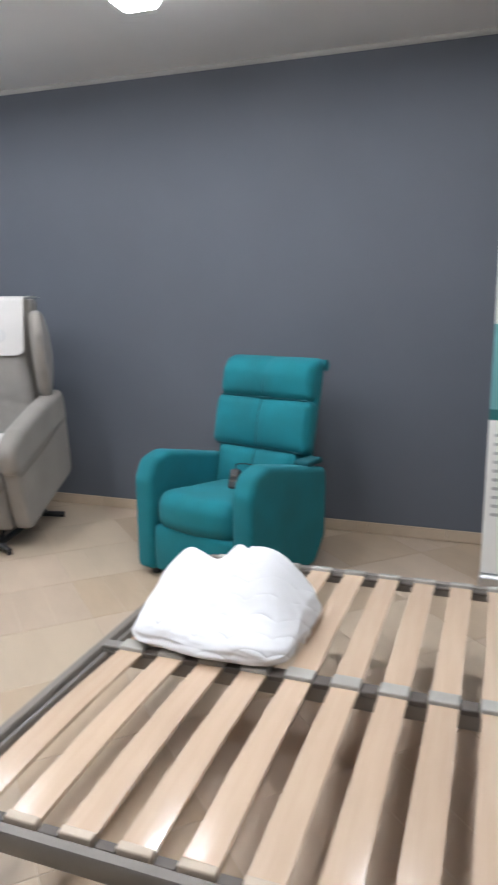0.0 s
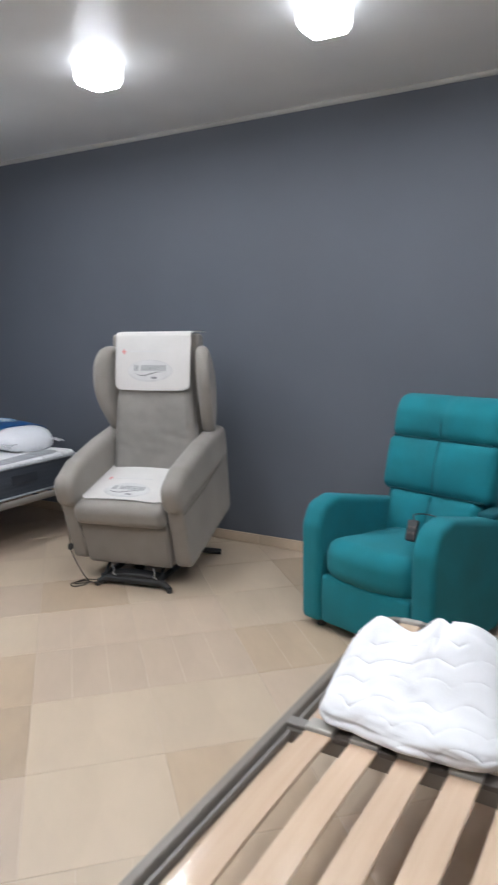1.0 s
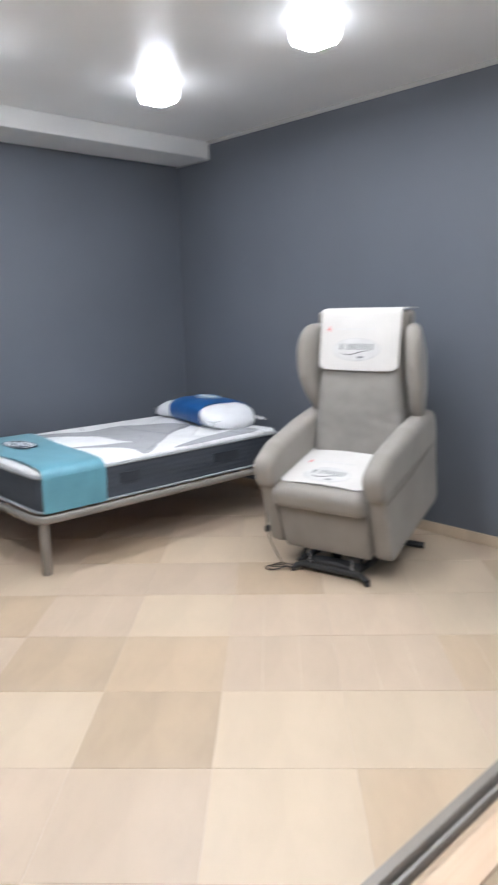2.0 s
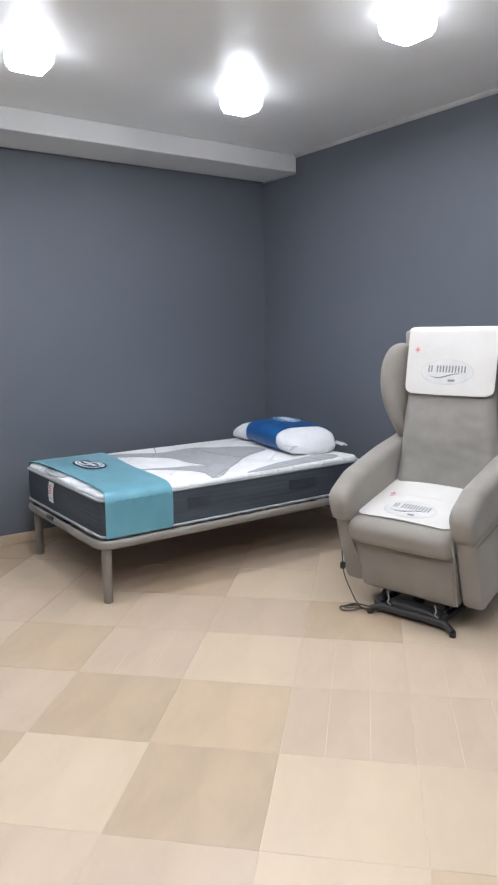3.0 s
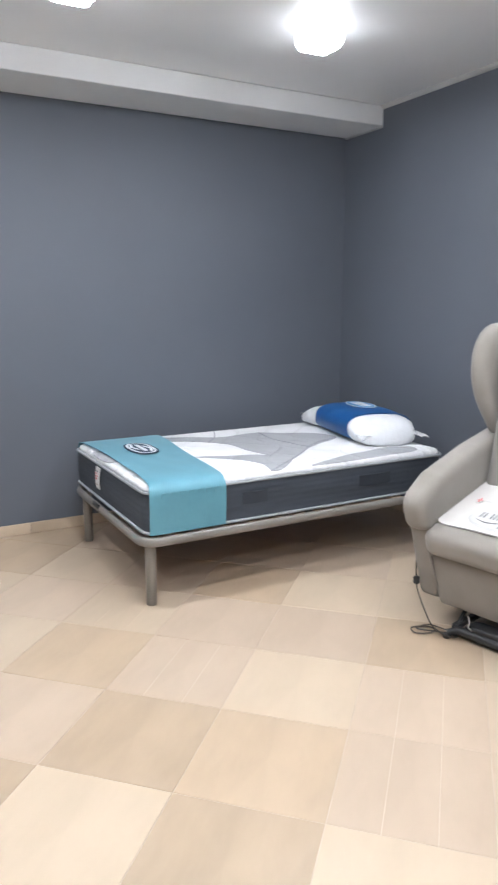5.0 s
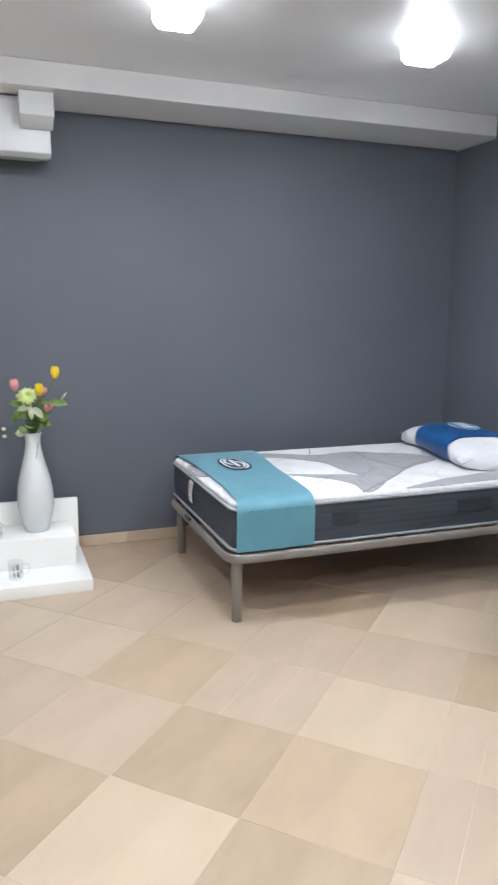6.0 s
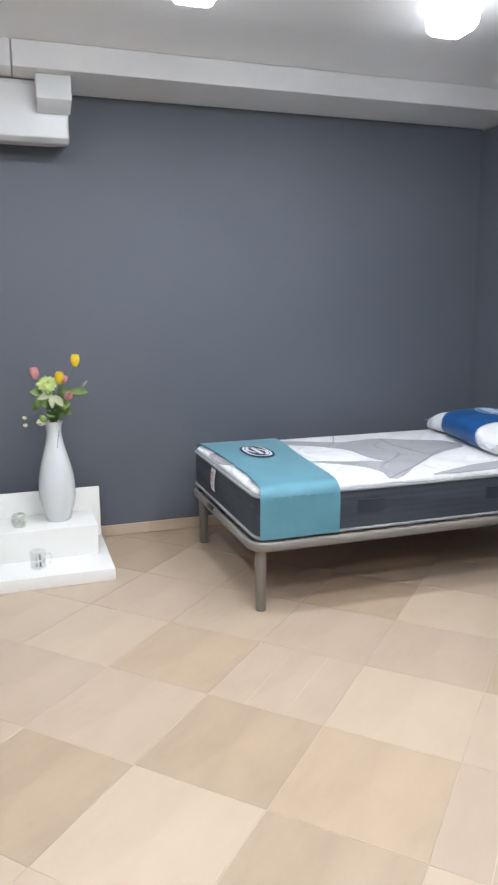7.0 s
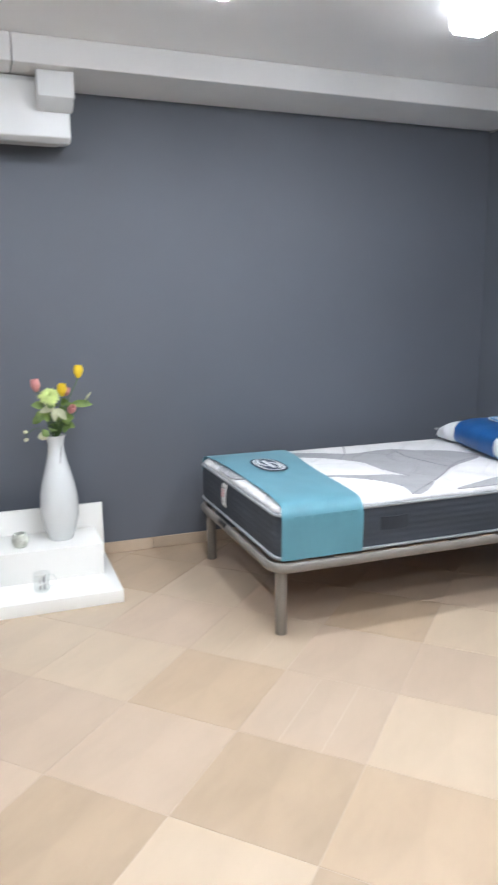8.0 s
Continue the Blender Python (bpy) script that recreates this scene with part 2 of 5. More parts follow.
M_YELLOW = surface("yellow_petal", (0.85, 0.60, 0.03), 0.6, vary=0.12, scale=25)
M_PINK = surface("pink_petal", (0.66, 0.29, 0.28), 0.6, vary=0.15, scale=25)
M_LIME = surface("lime_petal", (0.55, 0.66, 0.24), 0.6, vary=0.15, scale=25)
M_CREAM = surface("cream_petal", (0.75, 0.74, 0.55), 0.6, vary=0.1, scale=25)
M_CANDLE = surface("grey_marbled_glass", (0.62, 0.645, 0.58), 0.3, vary=0.3, scale=38, fine=90)
M_AC = surface("white_casing", (0.68, 0.69, 0.69), 0.35, vary=0.02, scale=2, fine=60, bump=0.02)
M_BANNERT = surface("banner_teal", (0.17, 0.42, 0.44), 0.5, vary=0.12, scale=2)
M_BANNERD = surface("banner_dark_teal", (0.02, 0.16, 0.16), 0.5, vary=0.1)
M_LAMP = glow("lit_diffuser", LAMP_COLOUR, LAMP_STRENGTH)
# side glow added for the lamp's glare and a brighter ceiling
M_GLARE = glow("lamp_glare_glow", LAMP_COLOUR, 6.0)


# ---- mesh helpers ----
def part(name, bm, mat, parent=None, label="", angle=40):
    """Link a bmesh as one mesh object under a thing or a part."""
    bmesh.ops.recalc_face_normals(bm, faces=bm.faces)
    me = bpy.data.meshes.new(name)
    bm.to_mesh(me)
    bm.free()
    me.materials.append(mat)
    me.polygons.foreach_set("use_smooth", [True] * len(me.polygons))
    me.set_sharp_from_angle(angle=radians(angle))
    ob = new(name, me)
    if parent is not None:
        ob.parent = parent
    if label:
        tagged(ob, label)
    return ob


def thing(name, m, label, category, group="", kind=""):
    ob = new(name)
    ob.empty_display_size = 0.05
    ob.matrix_basis = m
    return tagged(ob, label, category, group, kind)


def axis_steps(h, r, k, n):
    """Coordinates across a rounded box: close steps at the rounded ends."""
    if r <= 0 or h - r < 1e-6:
        return [-h + 2 * h * i / (n + 2 * k) for i in range(n + 2 * k + 1)]
    ends = [h - r + r * math.tan(radians(45) * i / k) for i in range(1, k + 1)]
    mid = [-(h - r) + 2 * (h - r) * i / n for i in range(n + 1)]
    return [-e for e in reversed(ends)] + mid + ends


def soft(bm, sx, sy, sz, r, fn=None, k=3, n=4, at=(0, 0, 0)):
    """A rounded box with even faces, shaped by fn(co) if given, centred at `at`."""
    h = Vector((sx / 2, sy / 2, sz / 2))
    r = min(r, *h)
    ax = [axis_steps(h[i], r, k, n) for i in range(3)]
    made = {}

    def vert(c):
        key = tuple(round(v, 6) for v in c)
        if key not in made:
            p = Vector(c)
            inner = Vector([max(-(h[i] - r), min(h[i] - r, p[i])) for i in range(3)])
            d = p - inner
            if d.length > 1e-9 and r > 0:
                p = inner + d.normalized() * r
            if fn:
                p = Vector(fn(p))
            made[key] = bm.verts.new(p + Vector(at))
        return made[key]

    for a in range(3):
        u, v = (a + 1) % 3, (a + 2) % 3
        for s in (-1, 1):
            for i in range(len(ax[u]) - 1):
                for j in range(len(ax[v]) - 1):
                    q = []
                    for di, dj in ((0, 0), (1, 0), (1, 1), (0, 1)):
                        c = [0, 0, 0]
                        c[a], c[u], c[v] = s * h[a], ax[u][i + di], ax[v][j + dj]
                        q.append(vert(c))
                    if len(set(q)) == 4:
                        bm.faces.new(q if s > 0 else q[::-1])
    return list(made.values())


def block(bm, x0, x1, y0, y1, z0, z1, bevel=0.004, seg=2):
    """A box with softened edges."""
    vs = [bm.verts.new((x, y, z)) for x in (x0, x1) for y in (y0, y1) for z in (z0, z1)]
    fs = [(0, 1, 3, 2), (4, 6, 7, 5), (0, 4, 5, 1), (2, 3, 7, 6), (0, 2, 6, 4), (1, 5, 7, 3)]
    faces = [bm.faces.new([vs[i] for i in f]) for f in fs]
    if bevel > 0:
        edges = list({e for f in faces for e in f.edges})
        bmesh.ops.bevel(bm, geom=edges, offset=bevel, segments=seg, affect="EDGES", profile=0.5)


def smooth_loop(points, steps=6):
    """A closed Catmull-Rom outline through a few corner points."""
    out, n = [], len(points)
    for i in range(n):
        p = [Vector(points[(i + j) % n]) for j in (-1, 0, 1, 2)]
        for s in range(steps):
            t = s / steps
            out.append(0.5 * ((2 * p[1]) + (p[2] - p[0]) * t + (2 * p[0] - 5 * p[1] + 4 * p[2] - p[3]) * t * t
                              + (3 * p[1] - p[0] - 3 * p[2] + p[3]) * t ** 3))
    return out


def round_corners(points, radii, k=5):
    """An outline with rounded corners; points (a, b), a radius for each."""
    out, n = [], len(points)
    for i in range(n):
        p, a, b = Vector(points[i]), Vector(points[i - 1]), Vector(points[(i + 1) % n])
        r = radii[i] if not isinstance(radii, (int, float)) else radii
        if r <= 0:
            out.append(p)
            continue
        da, db = (a - p).normalized(), (b - p).normalized()
        ang = da.angle(db)
        d = min(r / math.tan(ang / 2), 0.49 * (a - p).length, 0.49 * (b - p).length)
        p0, p1 = p + da * d, p + db * d
        for s in range(k + 1):
            t = s / k
            out.append((1 - t) ** 2 * p0 + 2 * t * (1 - t) * p + t * t * p1)
    return out


def prism(bm, outline, x0, x1, r=0.01, k=3, axes=(1, 2, 0), fn=None):
    """An outline swept from x0 to x1 with rounded rims. axes: which axes the outline's a, b and the sweep take."""
    pts = [Vector((p[0], p[1])) for p in outline]
    n = len(pts)
    area = sum(pts[i].x * pts[(i + 1) % n].y - pts[(i + 1) % n].x * pts[i].y for i in range(n))
    if area < 0:
        pts.reverse()
    norm = []
    for i in range(n):
        d = pts[(i + 1) % n] - pts[i - 1]
        norm.append(Vector((d.y, -d.x)).normalized() if d.length > 1e-9 else Vector((0, 0)))
    steps = [(r * (1 - math.sin(radians(90) * s / k)), r * (1 - math.cos(radians(90) * s / k))) for s in range(k + 1)]
    rings = [(x0, r + min(0.006, r * 0.4))] + [(x0 + dx, ins) for ins, dx in steps] if r > 0 else [(x0, 0.0)]
    back = [(x0 + x1 - x, ins) for x, ins in reversed(rings)]
    loops = []
    for x, ins in rings + back:
        loop = []
        for p, q in zip(pts, norm):
            c = [0, 0, 0]
            w = p - q * ins
            c[axes[0]], c[axes[1]], c[axes[2]] = w.x, w.y, x
            c = Vector(c)
            loop.append(bm.verts.new(fn(c) if fn else c))
        loops.append(loop)
    for a, b in zip(loops, loops[1:]):
        for i in range(n):
            bm.faces.new((a[i], a[(i + 1) % n], b[(i + 1) % n], b[i]))
    bm.faces.new(loops[0][::-1])
    bm.faces.new(loops[-1])


def tube(bm, points, radius, sides=8, closed=False):
    """A round bar along a polyline."""
    pts = [Vector(p) for p in points]
    n = len(pts)
    rings, ref = [], None
    for i, p in enumerate(pts):
        a = pts[i - 1] if (i > 0 or closed) else p
        b = pts[(i + 1) % n] if (i < n - 1 or closed) else p
        d = (b - a).normalized()
        if ref is None:
            ref = d.orthogonal().normalized()
        ref = (ref - d * ref.dot(d)).normalized()
        side = d.cross(ref)
        rad = radius[i] if isinstance(radius, (list, tuple)) else radius
        rings.append([bm.verts.new(p + (ref * math.cos(t) + side * math.sin(t)) * rad)
                      for t in (2 * math.pi * s / sides for s in range(sides))])
    for a, b in zip(rings, rings[1:] + (rings[:1] if closed else [])):
        for s in range(sides):
            bm.faces.new((a[s], a[(s + 1) % sides], b[(s + 1) % sides], b[s]))
    if not closed:
        bm.faces.new(rings[0][::-1])
        bm.faces.new(rings[-1])


def curve_points(points, steps=8):
    """Catmull-Rom through open points."""
    p = [Vector(q) for q in points]
    p = [2 * p[0] - p[1]] + p + [2 * p[-1] - p[-2]]
    out = []
    for i in range(1, len(p) - 2):
        for s in range(steps):
            t = s / steps
            a, b, c, d = p[i - 1:i + 3]
            out.append(0.5 * ((2 * b) + (c - a) * t + (2 * a - 5 * b + 4 * c - d) * t * t + (3 * b - a - 3 * c + d) * t ** 3))
    return out + [p[-2]]


def lathe(bm, profile, sides=28, at=(0, 0, 0)):
    """Turn a profile of (radius, height) round the upright axis."""
    at = Vector(at)
    rings = []
    for r, z in profile:
        if r < 1e-6:
            rings.append([bm.verts.new(at + Vector((0, 0, z)))])
        else:
            rings.append([bm.verts.new(at + Vector((r * math.cos(a), r * math.sin(a), z)))
                          for a in (2 * math.pi * s / sides for s in range(sides))])
    for a, b in zip(rings, rings[1:]):
        for s in range(sides):
            t = (s + 1) % sides
            if len(a) == 1 and len(b) > 1:
                bm.faces.new((a[0], b[s], b[t]))
            elif len(b) == 1 and len(a) > 1:
                bm.faces.new((a[s], a[t], b[0]))
            elif len(a) > 1:
                bm.faces.new((a[s], a[t], b[t], b[s]))


def sheet(bm, grid, thick=0.004):
    """A cloth or panel from a grid of points, with a thickness along its normals."""
    rows, cols = len(grid), len(grid[0])
    g = [[Vector(p) for p in row] for row in grid]
    top, low = [], []
    for i in range(rows):
        ta, la = [], []
        for j in range(cols):
            du = g[min(i + 1, rows - 1)][j] - g[max(i - 1, 0)][j]
            dv = g[i][min(j + 1, cols - 1)] - g[i][max(j - 1, 0)]
            nrm = du.cross(dv)
            nrm = nrm.normalized() if nrm.length > 1e-12 else Vector((0, 0, 1))
            ta.append(bm.verts.new(g[i][j] + nrm * thick / 2))
            la.append(bm.verts.new(g[i][j] - nrm * thick / 2))
        top.append(ta)
        low.append(la)
    for i in range(rows - 1):
        for j in range(cols - 1):
            bm.faces.new((top[i][j], top[i + 1][j], top[i + 1][j + 1], top[i][j + 1]))
            bm.faces.new((low[i][j], low[i][j + 1], low[i + 1][j + 1], low[i + 1][j]))
    rim = [(i, 0) for i in range(rows)] + [(rows - 1, j) for j in range(1, cols)]
    rim += [(i, cols - 1) for i in range(rows - 2, -1, -1)] + [(0, j) for j in range(cols - 2, 0, -1)]
    for (a, b), (c, d) in zip(rim, rim[1:] + rim[:1]):
        bm.faces.new((top[a][b], low[a][b], low[c][d], top[c][d]))


def fbm(p, s=1.0):
    return noise.fractal(Vector(p) * s, 1.0, 2.0, 3)


BM = bmesh.new

# ---- the room ----
bm = BM()
block(bm, -0.2, ROOM_X + 0.2, ROOM_Y - 0.2, 0.2, -0.2, -0.0015, 0)
floor = tagged(part("floor", bm, M_GROUT), "beige ceramic tile floor laid diagonally", "floor", kind="structure")


def wall(name, x0, x1, y0, y1, z0, z1, mat, label):
    b = BM()
    block(b, x0, x1, y0, y1, z0, z1, 0)
    return tagged(part(name, b, mat), label, "wall", kind="structure")


wall("wall_north", -0.2, ROOM_X + 0.2, 0.0, 0.2, -0.004, ROOM_H, M_WALL, "matt slate grey painted wall behind the armchairs")
wall("wall_west", -0.2, 0.0, ROOM_Y, 0.0, -0.004, ROOM_H, M_WALL, "matt slate grey painted wall behind the bed")
# east and south walls are unseen, added dark to hold down bounced light
wall("wall_east", ROOM_X, ROOM_X + 0.2, ROOM_Y, 0.0, -0.004, ROOM_H, M_WALL, "plain unseen closing wall, slate grey to cut bounced light")
wall("wall_south", -0.2, ROOM_X + 0.2, ROOM_Y - 0.2, ROOM_Y, -0.004, ROOM_H, M_WALL, "plain unseen closing wall, slate grey to cut bounced light")
bm = BM()
block(bm, -0.2, ROOM_X + 0.2, ROOM_Y - 0.2, 0.2, ROOM_H, ROOM_H + 0.15, 0)
tagged(part("ceiling", bm, M_CEIL), "pale grey painted plaster ceiling", "ceiling", kind="structure")

# boxed beam under the ceiling along the west wall, in two lengths with a joint
for y0, y1 in ((-2.968, -0.001), (ROOM_Y + 0.001, -2.972)):
    bm = BM()
    block(bm, 0.001, BEAM_W, y0, y1, BEAM_Z, ROOM_H - 0.001, 0.004, 1)
    tagged(part("beam", bm, M_BEAM), "white boxed plaster beam under the ceiling", "beam", kind="structure")

# thin cove strip between wall and ceiling
bm = BM()
prism(bm, [(-0.001, ROOM_H - 0.022), (-0.010, ROOM_H - 0.020), (-0.022, ROOM_H - 0.010), (-0.026, ROOM_H - 0.001), (-0.001, ROOM_H - 0.001)],
      BEAM_W + 0.001, ROOM_X - 0.001, 0)
tagged(part("trim", bm, M_TRIM), "thin white cove strip along the ceiling edge", "trim", kind="structure")
bm = BM()
block(bm, 0.001, BEAM_W, -0.008, -0.001, BEAM_Z - 0.010, BEAM_Z - 0.001, 0.002, 1)
tagged(part("trim", bm, M_TRIM), "thin white edge strip under the beam", "trim", kind="structure")


def skirting(name, along_x, length, n):
    base = tagged(new(name), "tan ceramic skirting tiles along the wall foot", "baseboard", kind="structure")
    step = length / n
    b = BM()
    block(b, 0.0006, step - 0.0006, -0.010, -0.0015, 0.002, 0.070, 0.002, 1)
    first = part("skirting_tile", b, M_SKIRT, base)
    for i in range(n):
        o = first if i == 0 else new("skirting_tile", first.data)
        o.parent = base
        o.matrix_basis = pose(i * step, 0, 0) if along_x else pose(0, -length + i * step + 0.011, 0, 0, 0, 90)
    return base


skirting("baseboard", True, ROOM_X - 0.012, 16)
skirting("baseboard", False, -ROOM_Y - 0.012, 12)


# ---- ceiling lamps ----
def ceiling_lamp(m):
    t = thing("ceiling_lamp", m, "lit square white ceiling lamp, deepened to a glowing box for glare", "ceiling lamp", "ceiling lamps")
    b = BM()
    block(b, -0.070, 0.070, -0.070, 0.070, -0.030, 0.0, 0.003, 1)
    part("mount", b, M_TRIM, t)
    # side wall added to imitate glare: square ring, rounded corners, a little narrower below
    b = BM()
    rings = []
    for h, z, r in ((0.090, -0.0010, 0.030), (0.091, -0.006, 0.031), (0.090, -0.066, 0.032), (0.087, -0.084, 0.034), (0.079, -0.093, 0.032), (0.076, -0.0925, 0.030)):
        rings.append([b.verts.new((p.x, p.y, z)) for p in round_corners([(-h, -h), (h, -h), (h, h), (-h, h)], r, 5)])
    for p, q in zip(rings, rings[1:]):
        for i in range(len(p)):
            j = (i + 1) % len(p)
            b.faces.new((p[i], p[j], q[j], q[i]))
    b.faces.new(rings[0])
    b.faces.new(rings[-1])
    part("glare_wall", b, M_GLARE, t, "glowing side wall added to imitate the lamp's glare")
    b = BM()
    prism(b, round_corners([(-0.075, -0.075), (0.075, -0.075), (0.075, 0.075), (-0.075, 0.075)], 0.028, 5), -0.100, -0.0935, 0.003, 2, axes=(0, 1, 2))
    part("diffuser", b, M_LAMP, t, "brightly glowing flat diffuser")
    return t


lamp = ceiling_lamp(pose(1.33, -1.14, ROOM_H - 0.001))
for i in range(4):
    for j in range(3):
        if i or j:
            copy_thing(lamp, pose(1.33 + 1.17 * i, -1.14 - 1.15 * j, ROOM_H - 0.001))


# ---- single bed ----
def metal_bed_base():
    t = thing("metal_bed_base", pose(0, 0, 0), "taupe tubular metal bed base with round legs", "bed base")
    x0, x1, y0, y1 = 0.262, 1.395, -2.095, -0.235
    zc, rad = 0.320, 0.023
    # the perimeter rail: flat oval tube with rounded corners
    path = round_corners([(x0, y0), (x1, y0), (x1, y1), (x0, y1)], 0.10, 7)
    b = BM()
    rings = []
    n = len(path)
    for i, p in enumerate(path):
        d = (path[(i + 1) % n] - path[i - 1]).normalized()
        out = Vector((d.y, -d.x))
        rings.append([b.verts.new((p.x + out.x * 0.014 * math.cos(a), p.y + out.y * 0.014 * math.cos(a), zc + rad * math.sin(a)))
                      for a in (2 * math.pi * s / 12 for s in range(12))])
    for a, c in zip(rings, rings[1:] + rings[:1]):
        for s in range(12):
            b.faces.new((a[s], a[(s + 1) % 12], c[(s + 1) % 12], c[s]))
    part("rail", b, M_FRAME, t, angle=60)
    for x, y in ((1.338, -2.042), (0.308, -2.042), (1.338, -0.30), (0.308, -0.30)):
        b = BM()
        lathe(b, [(0, 0.0), (0.0225, 0.0), (0.0245, 0.003), (0.0270, 0.304), (0, 0.304)], 20, (x, y, 0))
        part("leg", b, M_FRAME, t)
    for y in (-1.16,):
        b = BM()
        block(b, x0 + 0.012, x1 - 0.012, y - 0.02, y + 0.02, 0.30, 0.334, 0.003, 1)
        part("cross_bar", b, M_FRAME, t)
    for k in range(14):
        y = -2.02 + 0.130 * k
        b = BM()
        block(b, x0 + 0.014, x1 - 0.014, y - 0.034, y + 0.034, 0.330, 0.338, 0.002, 1)
        part("slat", b, M_SLAT, t)
    # small foot bracket in the foot rail
    b = BM()
    block(b, 0.66, 0.76, -2.112, -2.100, 0.322, 0.346, 0.003, 1)
    part("mattress_stop", b, M_PLASTIC, t)
    return t


metal_bed_base()

MX0, MX1, MY0, MY1, MZ0, MZ1 = 0.212, 1.375, -2.068, -0.262, 0.346, 0.580


def quilt_rise(x, y, w, l):
    """How far the quilted top swells at a place, from the mattress's centre."""
    edge = max(0, min(1.0, min(w / 2 - abs(x), l / 2 - abs(y)) / 0.10))
    wave = math.sin(x * 14 + 2.0 * math.sin(y * 3.4)) * math.sin(y * 8.5 + 1.2 * math.sin(x * 5))
    return 0.012 * edge + 0.0045 * wave * edge


def top_inlays(t, cx, cy, w, l):
    """Grey knitted areas in the white top, and the stitched line along one of them."""
    def lifted(x, y, d):
        return Vector((x, y, MZ1 - 0.005 + quilt_rise(x - cx, y - cy, w, l) + d))
    shapes = (
        ((0.33, -1.55), (0.47, -1.28), (0.47, -0.97), (0.66, -0.66), (0.83, -0.62), (1.00, -0.93), (1.19, -1.17), (1.06, -1.25), (0.92, -1.285), (0.74, -1.31), (0.60, -1.38), (0.45, -1.57)),
        ((0.93, -1.63), (0.97, -1.46), (1.035, -1.30), (1.19, -1.18), (1.34, -1.31), (1.355, -1.39), (1.24, -1.395), (1.05, -1.46)),
        ((1.362, -1.15), (1.31, -0.99), (1.24, -0.74), (1.22, -0.50), (1.33, -0.42), (1.355, -0.70)),
        ((0.50, -2.052), (0.58, -1.93), (0.76, -1.90), (0.80, -2.052)),
    )
    for outline in shapes:
        b = BM()
        loop = smooth_loop(outline, 4)
        f = b.faces.new([b.verts.new((p.x, p.y, 0)) for p in loop])
        bmesh.ops.triangulate(b, faces=[f])
        for _ in range(3):
            bmesh.ops.subdivide_edges(b, edges=[e for e in b.edges if e.calc_length() > 0.035], cuts=1)
            bmesh.ops.triangulate(b, faces=b.faces[:])
        low = bmesh.ops.extrude_face_region(b, geom=b.faces[:])
        new_verts = {v for v in low["geom"] if isinstance(v, bmesh.types.BMVert)}
        for v in b.verts:
            v.co = lifted(v.co.x, v.co.y, 0.0022 if v in new_verts else -0.001)
        part("inlay", b, M_TICKGREY, t, "grey knitted area of the top", angle=60)
    for line in (((1.36, -1.40), (1.25, -1.23), (1.10, -1.05), (0.93, -0.85), (0.83, -0.63)), ((0.47, -0.97), (0.78, -1.00), (1.00, -0.93)), ((0.30, -1.2), (0.47, -1.28), (0.60, -1.38))):
        b = BM()
        tube(b, [lifted(p.x, p.y, 0.0025) for p in curve_points([(x, y, 0) for x, y in line], 8)], 0.0032, 6)
        part("stitching", b, M_TICKSEAM, t, "grey stitched line")


